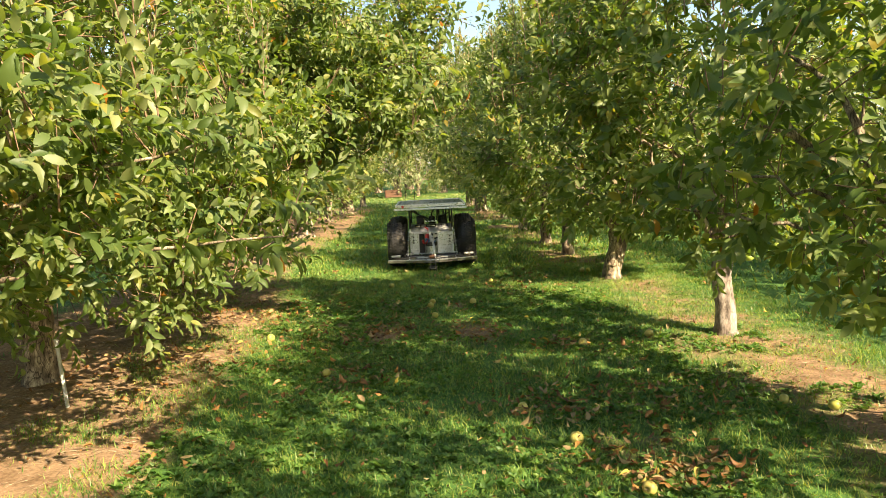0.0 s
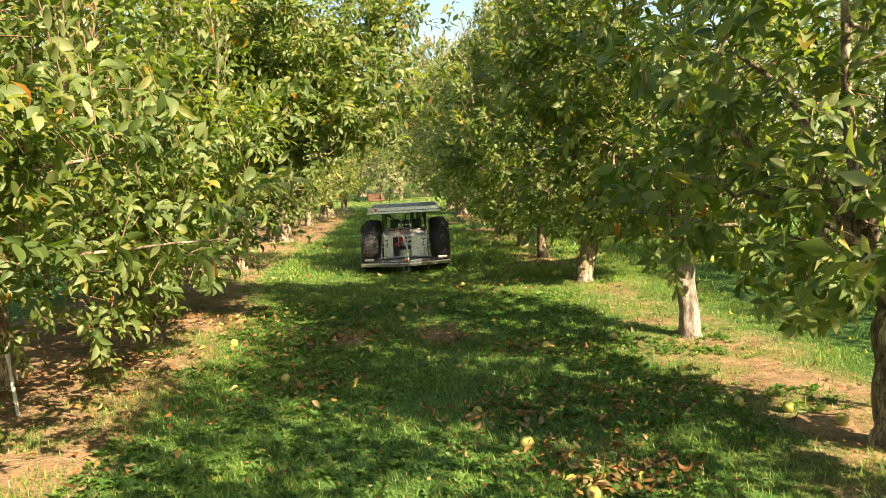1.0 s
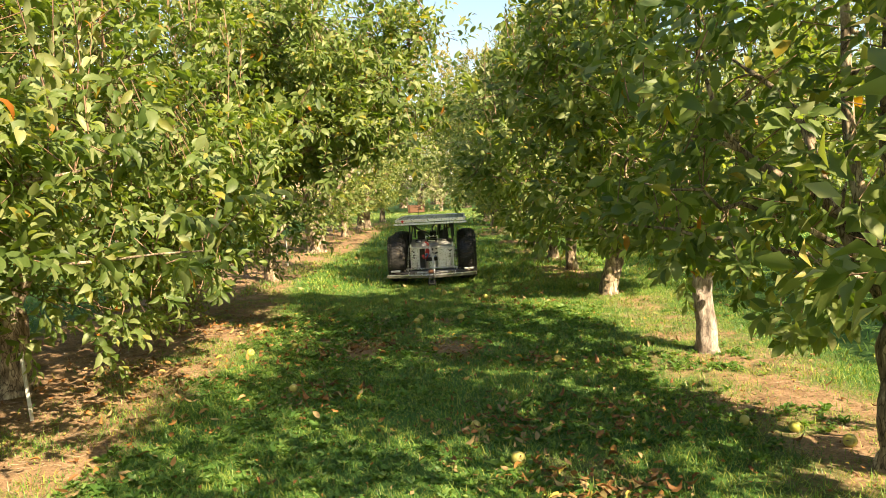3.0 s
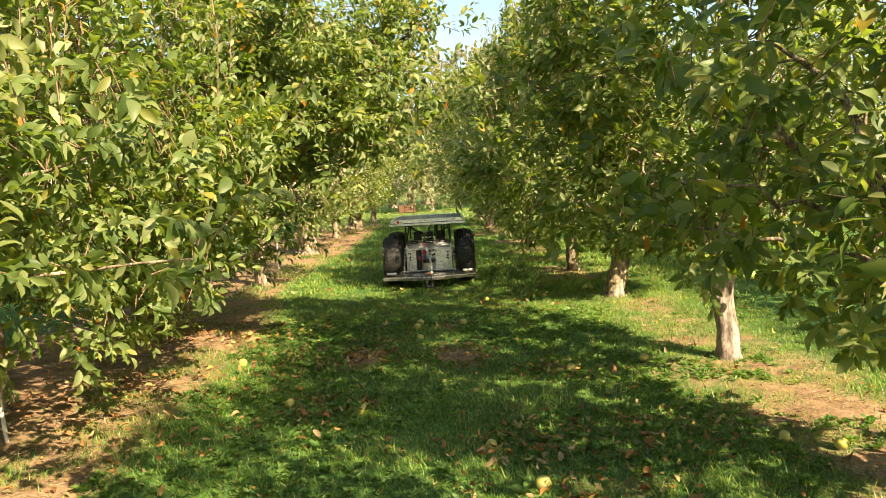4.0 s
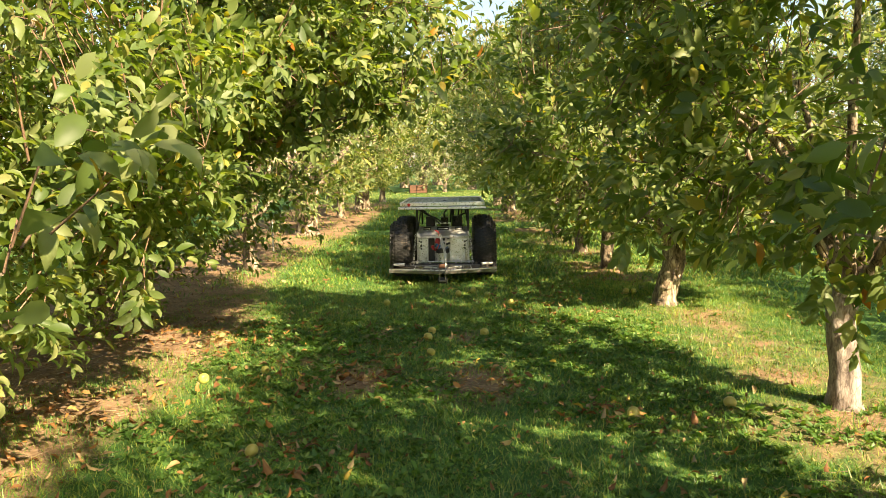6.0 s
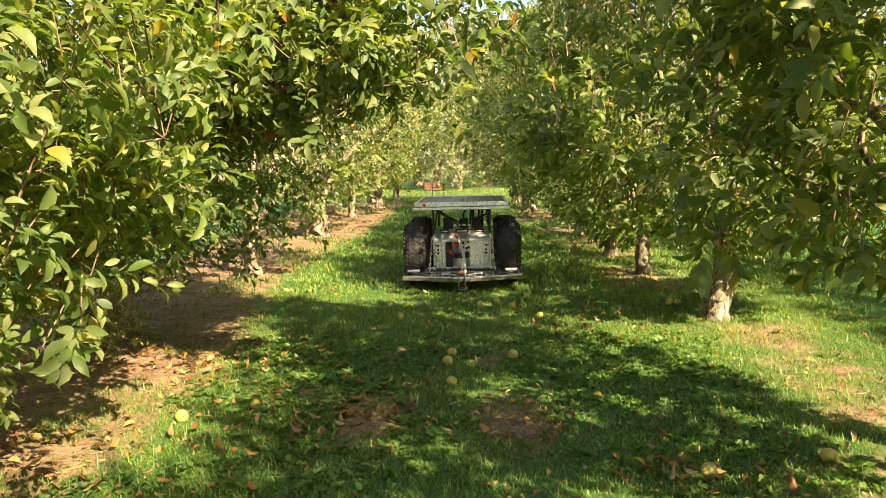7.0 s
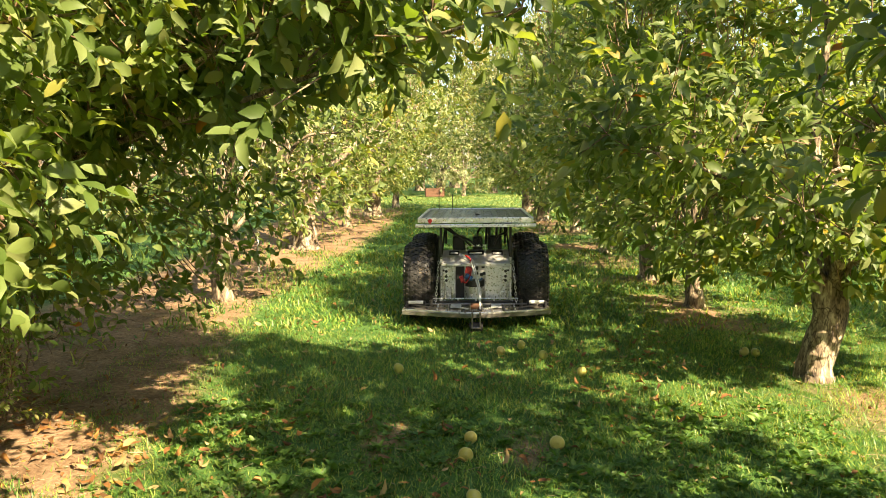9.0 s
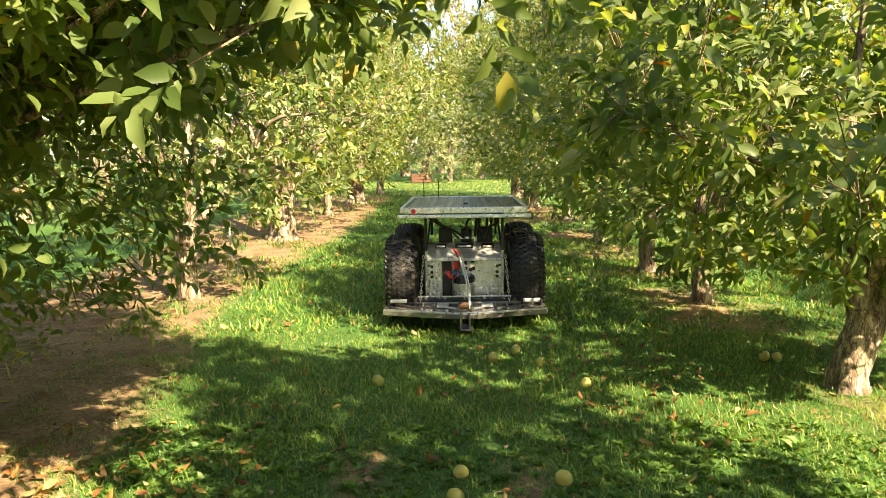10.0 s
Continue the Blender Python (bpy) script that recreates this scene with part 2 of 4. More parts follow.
def rod(a, b, r, n=10, bm=None, r2=None):
    out = bm or bmesh.new()
    a, b = Vector(a), Vector(b)
    one = bmesh.new()
    bmesh.ops.create_cone(one, cap_ends=True, segments=n, radius1=r, radius2=r if r2 is None else r2, depth=(b - a).length)
    m = Matrix.Translation((a + b) / 2) @ (b - a).to_track_quat("Z", "Y").to_matrix().to_4x4()
    bmesh.ops.transform(one, matrix=m, verts=one.verts)
    join(out, one)
    return out


def tube_arrays(pts, radii, n=8):
    """A bent tapered tube along pts as arrays."""
    pts, radii = np.asarray(pts, float), np.asarray(radii, float)
    tan = np.gradient(pts, axis=0)
    tan /= np.linalg.norm(tan, axis=1)[:, None] + 1e-9
    ref = np.where(np.abs(tan[:, 2:3]) > 0.9, np.array([[1.0, 0, 0]]), np.array([[0, 0, 1.0]]))
    u = np.cross(tan, ref)
    u /= np.linalg.norm(u, axis=1)[:, None] + 1e-9
    for i in range(1, len(u)):
        u[i] = u[i - 1] - tan[i] * np.dot(u[i - 1], tan[i])
        u[i] /= np.linalg.norm(u[i]) + 1e-9
    w = np.cross(tan, u)
    ang = np.linspace(0, 2 * np.pi, n, endpoint=False)
    v = pts[:, None] + radii[:, None, None] * (np.cos(ang)[None, :, None] * u[:, None] + np.sin(ang)[None, :, None] * w[:, None])
    f = []
    for i in range(len(pts) - 1):
        for j in range(n):
            k = (j + 1) % n
            f.append((i * n + j, i * n + k, (i + 1) * n + k, (i + 1) * n + j))
    return v.reshape(-1, 3), np.array(f)


def cable(name, pts, r, mat, parent, n=6):
    v, f = tube_arrays(smooth_line(pts), np.full(8 * (len(pts) - 1) + 1, r), n)
    ob = new(name, mesh_np(name, v, f, mat, True))
    ob.parent = parent
    return ob


def smooth_line(pts, step=8):
    p = np.asarray(pts, float)
    q = np.vstack([2 * p[0] - p[1], p, 2 * p[-1] - p[-2]])
    out = []
    for i in range(1, len(q) - 2):
        for s in np.linspace(0, 1, step, endpoint=False):
            a, b, c, d = q[i - 1:i + 3]
            out.append(0.5 * (2 * b + (c - a) * s + (2 * a - 5 * b + 4 * c - d) * s * s + (3 * b - a - 3 * c + d) * s ** 3))
    out.append(p[-1])
    return np.array(out)


# ---- ground ----
def value_noise(x, y, seed):
    """Smooth noise 0..1 on arrays."""
    xi, yi = np.floor(x).astype(np.int64), np.floor(y).astype(np.int64)
    fx, fy = x - xi, y - yi
    fx, fy = fx * fx * (3 - 2 * fx), fy * fy * (3 - 2 * fy)

    def h(a, b):
        n = (a * 374761393 + b * 668265263 + seed * 1442695041) & 0x7fffffff
        n = ((n ^ (n >> 13)) * 1274126177) & 0x7fffffff
        return ((n ^ (n >> 16)) & 0xffff) / 65535.0
    return (h(xi, yi) * (1 - fx) + h(xi + 1, yi) * fx) * (1 - fy) + (h(xi, yi + 1) * (1 - fx) + h(xi + 1, yi + 1) * fx) * fy


def fractal(x, y, seed):
    return 0.55 * value_noise(x, y, seed) + 0.3 * value_noise(x * 2.1, y * 2.1, seed + 1) + 0.15 * value_noise(x * 4.3, y * 4.3, seed + 2)


def ground_z(x, y):
    x, y = np.asarray(x, float), np.asarray(y, float)
    base = np.interp(y, [-40, 2, 5, 7, 9, 11, 13, 15, 17, 19, 22, 27, 34, 60, 1500], [-.1, -.11, -.12, -.105, -.08, -.05, -.02, .02, .09, .18, .29, .33, .33, .4, .6])
    near = np.exp(-((y - 10) / 30) ** 2) * np.exp(-(x / 12) ** 2)
    return base + near * (0.06 * (fractal(x * 0.7, y * 0.7, 5) - 0.5) + 0.035 * (fractal(x * 3, y * 3, 9) - 0.5))


PATCHES = [(-0.63, 8.85, 0.15, 0.5, 0.68), (-0.62, 7.45, 0.28, 0.45, 0.95), (0.28, 7.3, 0.3, 0.5, 1.0), (0.18, 8.7, 0.15, 0.42, 0.68), (2.5, 6.45, 0.9, 0.6, 0.9),
           (2.6, 5.2, 0.7, 0.7, 0.85), (2.4, 9.6, 0.7, 0.4, 0.75), (2.6, 3.6, 0.8, 0.8, 0.8), (2.2, 8.1, 0.5, 0.25, 0.6), (-1.2, 8.0, 0.5, 0.4, 0.45), (1.05, 4.2, 0.5, 0.5, 0.4),
           (2.1, 12.4, 0.7, 0.5, 0.7), (1.9, 14.4, 0.9, 0.5, 0.6), (1.2, 19.6, 1.0, 0.9, 0.8), (-0.9, 6.2, 0.35, 0.4, 0.35)]


def bareness(x, y):
    """How bare the soil is, 0 to 1: the strip under the left row, patches under the right row and in the wheel tracks."""
    n = fractal(x * 1.6, y * 1.6, 21)
    ragged = 1.1 * (fractal(x * 5.0 + 7, y * 5.0, 33) - 0.5)
    left_edge = np.interp(y, [0, 4, 6, 8, 10, 12.5, 15, 20, 26], [-1.45, -1.55, -1.75, -1.75, -1.9, -2.4, -2.3, -2.0, -2.0])
    strip = np.clip((left_edge - x) / 0.6 + 0.15, 0, 1) * np.clip((x + 5.2) / 0.8, 0, 1)
    b = strip * np.clip(0.25 + 1.3 * n, 0, 1) * np.interp(y, [24, 28], [1, 0])
    for px, py, rx, ry, s in PATCHES:
        b = np.maximum(b, s * np.exp(-(((x - px) / rx) ** 2 + ((y - py) / ry) ** 2) * np.exp(1.6 * ragged)) * np.clip(0.55 + 0.6 * n + ragged, 0, 1.2))
    right = np.exp(-((x - np.interp(y, [0, 7, 12, 20], [2.9, 2.6, 2.1, 1.2])) / 0.7) ** 2) * np.clip(n * 1.5 - 0.35, 0, 1) * np.interp(y, [22, 26], [1, 0])
    return np.clip(np.maximum(b, right), 0, 1)


def spread(lo, hi, step, far, growth=1.25):
    a = list(np.arange(lo, hi + step / 2, step))
    s, up, down = step, a[-1], a[0]
    left = []
    while up < far:
        s *= growth
        up += s
        down -= s
        a.append(up)
        left.append(down)
    return np.array(left[::-1] + a)


gx, gy = spread(-5, 5, 0.11, 900), spread(1, 24, 0.13, 900)
GX, GY = np.meshgrid(gx, gy)
GZ = ground_z(GX, GY)
nx, ny = len(gx), len(gy)
idx = np.arange(nx * ny).reshape(ny, nx)
gf = np.stack([idx[:-1, :-1], idx[:-1, 1:], idx[1:, 1:], idx[1:, :-1]], -1).reshape(-1, 4)
gme = mesh_np("ground", np.stack([GX, GY, GZ], -1).reshape(-1, 3), gf, GROUND, True)
bare_at = gme.attributes.new("bare", 'FLOAT', 'POINT')
bare_at.data.foreach_set("value", bareness(GX, GY).ravel().astype(np.float32))
tagged(new("ground", gme), "mown orchard grass with strips of bare reddish soil", "ground", kind="structure")


# ---- leaves and blades from templates ----
def leaf_template(rich):
    """A folded, arched leaf of length 1 along y; x across, z its upper side."""
    if rich == 2:
        v = [(0, 0, 0), (-.13, .18, .05), (0, .2, .01), (.13, .18, .04), (-.2, .47, .07), (0, .5, .0), (.2, .47, .06), (-.15, .76, .02), (0, .78, -.06), (.15, .76, .0), (.02, 1, -.2)]
        f = [(0, 2, 1), (0, 3, 2), (1, 2, 5), (1, 5, 4), (2, 3, 6), (2, 6, 5), (4, 5, 8), (4, 8, 7), (5, 6, 9), (5, 9, 8), (7, 8, 10), (8, 9, 10)]
    elif rich == 1:
        v = [(0, 0, 0), (-.18, .30, .06), (0, .33, .0), (.18, .30, .05), (-.17, .68, .03), (0, .70, -.05), (.17, .68, .02), (.02, 1, -.18)]
        f = [(0, 2, 1), (0, 3, 2), (1, 2, 5), (1, 5, 4), (2, 3, 6), (2, 6, 5), (4, 5, 7), (5, 6, 7)]
    else:
        v = [(0, 0, 0), (-.21, .45, .06), (0, .5, -.02), (.21, .45, .06), (0, 1, -.12)]
        f = [(0, 2, 1), (0, 3, 2), (1, 2, 4), (2, 3, 4)]
    return np.array(v), np.array(f)


FULL, RICH, POOR = leaf_template(2), leaf_template(1), leaf_template(0)


def unit(a):
    return a / (np.linalg.norm(a, axis=-1, keepdims=True) + 1e-9)


def place_template(tpl, base, along, up, length, width=None, bend=None):
    """Copies of a template, one for each row of base, as joined arrays."""
    tv, tf = tpl
    along = unit(along)
    across = unit(np.cross(along, up))
    normal = np.cross(across, along)
    w = length if width is None else width
    zz = tv[None, :, 2] if bend is None else tv[None, :, 2] * bend[:, None]
    v = base[:, None] + across[:, None] * (tv[None, :, 0:1] * w[:, None, None]) + along[:, None] * (tv[None, :, 1:2] * length[:, None, None]) \
        + normal[:, None] * (zz * length[:, None])[..., None]
    f = tf[None] + (np.arange(len(base)) * len(tv))[:, None, None]
    return v.reshape(-1, 3), f.reshape(-1, tf.shape[1])


# ---- trees ----
PROFILE_U = [0, 0.12, 0.35, 0.6, 0.82, 1.0]
PROFILE_R = [0.45, 0.82, 1.0, 0.86, 0.62, 0.3]
DROOPING_R = [0.5, 0.84, 1.0, 0.88, 0.66, 0.34]
SLOPING_R = [0.42, 0.66, 1.0, 0.88, 0.66, 0.34]


def shoots_to_leaves(rng, start, way, length, per, leaf, tpl, rise=0.0, slim=1.0):
    """Leaves set alternately along shoots."""
    n = len(start)
    k = np.arange(per)
    f = (k + 0.6) / per
    droop = np.array([0, 0, -1.0])
    pos = start[:, None] + way[:, None] * (length[:, None] * f[None])[..., None]
    side = unit(np.cross(way, rng.normal(size=(n, 3))))
    other = np.cross(way, side)
    ang = k * 2.4 + rng.uniform(0, 6.28, n)[:, None]
    radial = np.cos(ang)[..., None] * side[:, None] + np.sin(ang)[..., None] * other[:, None]
    along = radial * 0.7 + way[:, None] * (0.45 + rise + 0.7 * f[None, :, None]) + droop * (1 - rise) * rng.uniform(-0.1, 0.5, (n, per, 1)) + rng.normal(0, 0.18, (n, per, 3))
    up = way[:, None] * 0.9 + np.array([0.12, -0.12, 0.6]) + rng.normal(0, 0.3, (n, per, 3))
    size = leaf * rng.uniform(0.6, 1.25, (n, per)) * (1 - 0.35 * f[None] ** 3)
    pos, along, up, size = pos.reshape(-1, 3), along.reshape(-1, 3), up.reshape(-1, 3), size.ravel()
    return place_template(tpl, pos + unit(along) * 0.02, along, up, size, size * slim * rng.uniform(0.95, 1.35, len(size)), rng.uniform(0.4, 2.2, len(size)))


def stalks(start, end, r0, r1):
    """Thin three-sided stems from start to end."""
    d = unit(end - start)
    a = unit(np.cross(d, np.array([0.31, 0.52, 0.79])))
    b = np.cross(d, a)
    ang = np.array([0, 2.094, 4.189])
    ring = np.cos(ang)[None, :, None] * a[:, None] + np.sin(ang)[None, :, None] * b[:, None]
    v = np.concatenate([start[:, None] + ring * r0, end[:, None] + ring * r1], 1)
    t = np.array([(0, 1, 4, 3), (1, 2, 5, 4), (2, 0, 3, 5)])
    f = t[None] + (np.arange(len(start)) * 6)[:, None, None]
    return v.reshape(-1, 3), f.reshape(-1, 4)


def join_arrays(items):
    vs, fs, o = [], [], 0
    for v, f in items:
        vs.append(v)
        fs.append(f + o)
        o += len(v)
    return np.concatenate(vs), np.concatenate(fs)


def tree_meshes(seed, R, zlo, H, shoots, per, leaf, tpl, leaf_mat, trunk_r, trunk_h, lean=(0, 0), uprights=0, bark=None, extra=(), core=0.3, gaps=0.36, shift=(0, 0), fine=True, profile=PROFILE_R):
    """Meshes of one apple tree: trunk, limbs, twigs, crown."""
    rng = np.random.default_rng(seed)
    lean = np.array([lean[0], lean[1]])
    # trunk
    zs = np.array([-0.12, 0.0, 0.05, 0.15, 0.35, 0.6, 0.85, 1.0]) * trunk_h
    fl = np.array([1.5, 1.32, 1.18, 1.05, 1.0, 0.97, 1.08, 0.9])
    wob = rng.normal(0, 0.012, (8, 2)) * np.array([0, 0, 0.3, 0.6, 1, 1, 1, 1])[:, None]
    tp = np.concatenate([wob + lean * (np.clip(zs, 0, None) / trunk_h)[:, None] ** 1.3, zs[:, None]], 1)
    line = smooth_line(tp, 6 if fine else 3)
    n = 26 if fine else 10
    tv, tf = tube_arrays(line, np.interp(line[:, 2], zs, fl * trunk_r), n)
    a = np.arctan2(tv[:, 1], tv[:, 0])
    ridge = 1 + 0.08 * np.sin(a * 3 + seed) + 0.05 * np.sin(a * 5 + tv[:, 2] * 4) + 0.10 * (value_noise(a * 3 + 20, tv[:, 2] * 9 + 50, seed) - 0.5) + 0.07 * (value_noise(a * 7 + 40, tv[:, 2] * 24 + 80, seed + 4) - 0.5)
    ctr = np.repeat(line, n, axis=0)
    tv = ctr + (tv - ctr) * ridge[:, None]
    # limbs
    top = tp[-1]
    limbs, nodes = [], []
    count = 6 if R > 1 else 4
    phase = rng.uniform(0, 6.28)
    targets = []
    for i in range(count):
        an = phase + i * 6.283 / count + rng.uniform(-0.3, 0.3)
        rr = R * rng.uniform(0.6, 0.85)
        targets.append((rr * math.cos(an), rr * math.sin(an), zlo + (H - zlo) * rng.uniform(0.2, 0.6)))
    targets.append((rng.uniform(-0.3, 0.3), rng.uniform(-0.3, 0.3), H * 0.74))
    targets += [e[:3] for e in extra]
    for tx, ty, tz in targets:
        end = np.array([tx, ty, tz])
        s = top + np.array([0, 0, -rng.uniform(0.0, 0.25) * trunk_h])
        arch = 0.3 if (tx, ty, tz) in [tuple(e[:3]) for e in extra] else 0.0
        m1 = s + (end - s) * 0.35 + np.array([0, 0, 0.12 * R + arch]) + rng.normal(0, 0.06, 3)
        m2 = s + (end - s) * 0.7 + np.array([0, 0, 0.08 * R + arch * 0.7]) + rng.normal(0, 0.08, 3)
        ln = smooth_line([s, m1, m2, end], 4)
        if arch:
            f = np.linspace(0, 1, 13)
            ln = top + (end - top) * f[:, None] + np.array([0, 0, 1.0]) * ((f ** 0.45 - f) * (tz - top[2]))[:, None] + rng.normal(0, 0.015, (13, 3))
        limbs.append([tube_arrays(ln, np.linspace(trunk_r * (0.22 if arch else 0.46), 0.004 if arch else 0.007, len(ln)), 7 if fine else 5)])
        nodes.append(ln[2:])
        for j in range(0 if arch else 4):
            k = rng.integers(3, len(ln) - 1)
            d = unit(rng.normal(size=3) * np.array([1, 1, 0.5]) + unit(ln[k] - top) * 0.8 + np.array([0, 0, 0.15]))
            e2 = ln[k] + d * rng.uniform(0.2, 0.45) * R * 0.6
            l2 = smooth_line([ln[k], (ln[k] + e2) / 2 + rng.normal(0, 0.04, 3), e2], 2)
            limbs[-1].append(tube_arrays(l2, np.linspace(trunk_r * 0.15, 0.006, len(l2)), 5 if fine else 4))
            nodes.append(l2)
    nodes = np.concatenate(nodes)
    # shoots
    u = rng.uniform(0, 1, shoots * 3)
    keep = rng.uniform(0, 1, len(u)) < np.interp(u, PROFILE_U, profile)
    u = u[keep][:shoots]
    an = rng.uniform(0, 6.283, len(u))
    lobes = 1 + 0.13 * np.sin(3 * an + seed * 1.7 + 2.5 * u) + 0.10 * np.sin(5 * an + seed + 5 * u) + 0.10 * np.sin(7 * u * 2 + 2 * an)
    rad = R * np.interp(u, PROFILE_U, profile) * lobes * (core + (1 - core) * rng.uniform(0, 1, len(u)) ** 0.45)
    st = np.stack([rad * np.cos(an), rad * np.sin(an), zlo + (H - zlo) * u], -1)
    st[:, :2] += lean + np.array(shift)
    hole = fractal(st[:, 0] * 2.2 + 30 + st[:, 2], st[:, 1] * 2.2 + 30 - st[:, 2] * 1.3, seed + 3) > gaps
    st, u, an = st[hole], u[hole], an[hole]
    out = np.stack([np.cos(an), np.sin(an), np.zeros(len(an))], -1)
    way = unit(out * 0.6 + np.array([0, 0, 1.0]) * (-0.1 + 1.3 * u)[:, None] + rng.normal(0, 0.42, (len(u), 3)))
    ln = rng.uniform(0.18, 0.42, len(u)) * max(0.7, R / 2)
    for ex in extra:
        # leafy shoots along an overhanging limb
        kx = ex[3]
        f = rng.uniform(0.4, 1.0, kx)
        c = top + (np.array(ex[:3]) - top) * f[:, None] + np.array([0, 0, 1.0]) * ((f ** 0.45 - f) * (ex[2] - top[2]) + rng.exponential(0.22, kx))[:, None] + rng.normal(0, 0.17, (kx, 3)) * np.array([1, 1, 0.35])
        st = np.vstack([st, c])
        wv = unit(unit(np.array(ex[:3]) - top) * 0.6 + rng.normal(0, 0.6, (kx, 3)) + np.array([0, 0, -0.25]))
        way = np.vstack([way, wv])
        ln = np.concatenate([ln, rng.uniform(0.15, 0.35, kx)])
    parts = [shoots_to_leaves(rng, st, way, ln, per, leaf, tpl)]
    near = np.empty((len(st), 3))
    for i in range(0, len(st), 400):
        d = ((st[i:i + 400, None] - nodes[None]) ** 2).sum(-1)
        near[i:i + 400] = nodes[d.argmin(1)]
    # long stems only where they are not too far from wood
    gap = np.linalg.norm(near - st, axis=1)
    near = np.where((gap > 0.2)[:, None], st + (near - st) * (0.2 / np.maximum(gap, 0.2))[:, None], near)
    stems = [stalks(near, st, 0.004, 0.003)] if fine else [stalks(near[::2], st[::2], 0.004, 0.003)]
    if uprights:
        an = rng.uniform(0, 6.283, uprights)
        uu = rng.uniform(0.45 if profile is PROFILE_R else 0.2, 1.0, uprights)
        rr = R * np.interp(uu, PROFILE_U, profile) * rng.uniform(0.2, 1.05, uprights) ** 0.7
        b = np.stack([rr * np.cos(an), rr * np.sin(an), zlo + (H - zlo) * uu], -1)
        b[:, :2] += lean + np.array(shift)
        w = unit(np.array([0, 0, 1.0]) + rng.normal(0, 0.13, (uprights, 3)))
        L = rng.uniform(0.4, 0.9, uprights)
        young = shoots_to_leaves(rng, b, w, L, per + 7, leaf * 0.9, tpl, 0.55, 0.85)
        stems.append(stalks(b, b + w * L[:, None], 0.007, 0.002))
    return {"trunk": mesh_np("trunk", tv, tf, bark or BARK, True),
            "limb": [mesh_np("limb", *join_arrays(a), BARK, True) for a in limbs],
            "brushwood": mesh_np("brushwood", *join_arrays(stems), TWIG, True),
            "crown": mesh_np("crown", *join_arrays(parts), leaf_mat, fine),
            **({"young_growth": mesh_np("young_growth", *young, YOUNG_LEAF if leaf_mat in (LEAF, MID_LEAF) else leaf_mat, fine)} if uprights else {})}


def plant(meshes, x, y, turn=0, scale=1.0, tall=1.0, label="", name="apple_tree", group="orchard rows"):
    root = new(name)
    root.matrix_world = Matrix.LocRotScale((x, y, float(ground_z(x, y))), Euler((0, 0, radians(turn))), (scale, scale, scale * tall))
    for key, me in meshes.items():
        for m in me if isinstance(me, list) else [me]:
            ob = new(key, m)
            ob.parent = root
            if key in ("brushwood", "young_growth"):
                tagged(ob, kind="stuff")
    return tagged(root, label or "leafy green apple tree with a short rough trunk", "tree", group)


LEFT_NEAR = "broad bushy apple tree with sunlit leaves drooping low"
near_a = tree_meshes(11, 2.2, 0.62, 4.1, 1500, 13, 0.098, FULL, LEAF, 0.11, 0.7, uprights=460, core=0.4, gaps=0.31, profile=SLOPING_R,
                     extra=((2.05, -1.42, 1.75, 45), (2.15, -1.55, 1.3, 45)))
near_b = tree_meshes(12, 2.25, 0.52, 4.2, 1600, 13, 0.098, FULL, LEAF, 0.12, 0.7, uprights=420, core=0.4, gaps=0.31, profile=DROOPING_R,
                     extra=((-0.5, -2.05, 1.6, 50), (-0.2, -2.08, 1.35, 50), (0.15, -2.2, 1.9, 90)))
near_c = tree_meshes(13, 1.2, 0.8, 4.2, 620, 13, 0.112, RICH, LEAF, 0.105, 0.75, uprights=90, core=0.12, gaps=0.41, shift=(-0.15, -0.25),
                     extra=((-1.35, -0.5, 1.55, 22), (-1.4, 0.25, 1.35, 18)))
near_d = tree_meshes(14, 1.45, 0.72, 4.3, 1050, 13, 0.112, RICH, LEAF, 0.108, 0.72, lean=(0.12, 0.03), uprights=130, core=0.1, gaps=0.36, shift=(-0.3, 0.05),
                     extra=((-1.65, -1.25, 1.65, 70), (1.2, 0.35, 1.45, 60), (1.35, -0.3, 1.1, 45), (-0.75, -1.5, 1.3, 35), (1.2, -0.7, 1.05, 60), (1.6, 0.5, 1.35, 60), (0.45, -0.95, 1.05, 45)))
pale_trunk = tree_meshes(17, 1.18, 0.8, 4.4, 720, 13, 0.112, RICH, LEAF, 0.085, 0.75, uprights=120, bark=PALE_BARK, core=0.1, gaps=0.37, shift=(-0.3, -0.42),
                         extra=((-1.6, -0.5, 2.3, 50), (-1.35, 0.3, 1.6, 35)))
over = tree_meshes(15, 2.1, 0.55, 4.7, 1700, 13, 0.098, RICH, LEAF, 0.13, 0.9, uprights=140, core=0.35, profile=DROOPING_R,
                   extra=((2.9, -2.2, 2.05, 190), (3.55, -2.45, 1.95, 150), (3.4, -1.6, 2.7, 220), (2.6, -2.0, 3.2, 200), (3.2, -0.6, 3.4, 200), (3.0, -1.2, 2.3, 150), (3.75, -1.4, 3.1, 220), (3.7, -0.8, 2.4, 160), (3.3, -2.2, 2.6, 140)))
mid = [tree_meshes(20 + i, 1.85, 0.72, 4.3 + 0.2 * i, 900, 9, 0.125, POOR, MID_LEAF, (0.095, 0.10, 0.2)[i], 0.75, uprights=150, fine=False) for i in range(3)]
far = [tree_meshes(30 + i, 1.95, 0.25, 4.3, 260, 8, 0.19, POOR, FAR_LEAF, 0.15, 0.8, uprights=40, fine=False) for i in range(2)]
pale = tree_meshes(35, 1.5, 0.15, 2.6, 330, 9, 0.14, POOR, PALE_LEAF, 0.08, 0.4, uprights=20)
gold = tree_meshes(36, 2.4, 1.5, 9.5, 700, 9, 0.26, POOR, GOLD_LEAF, 0.25, 1.8, uprights=40)

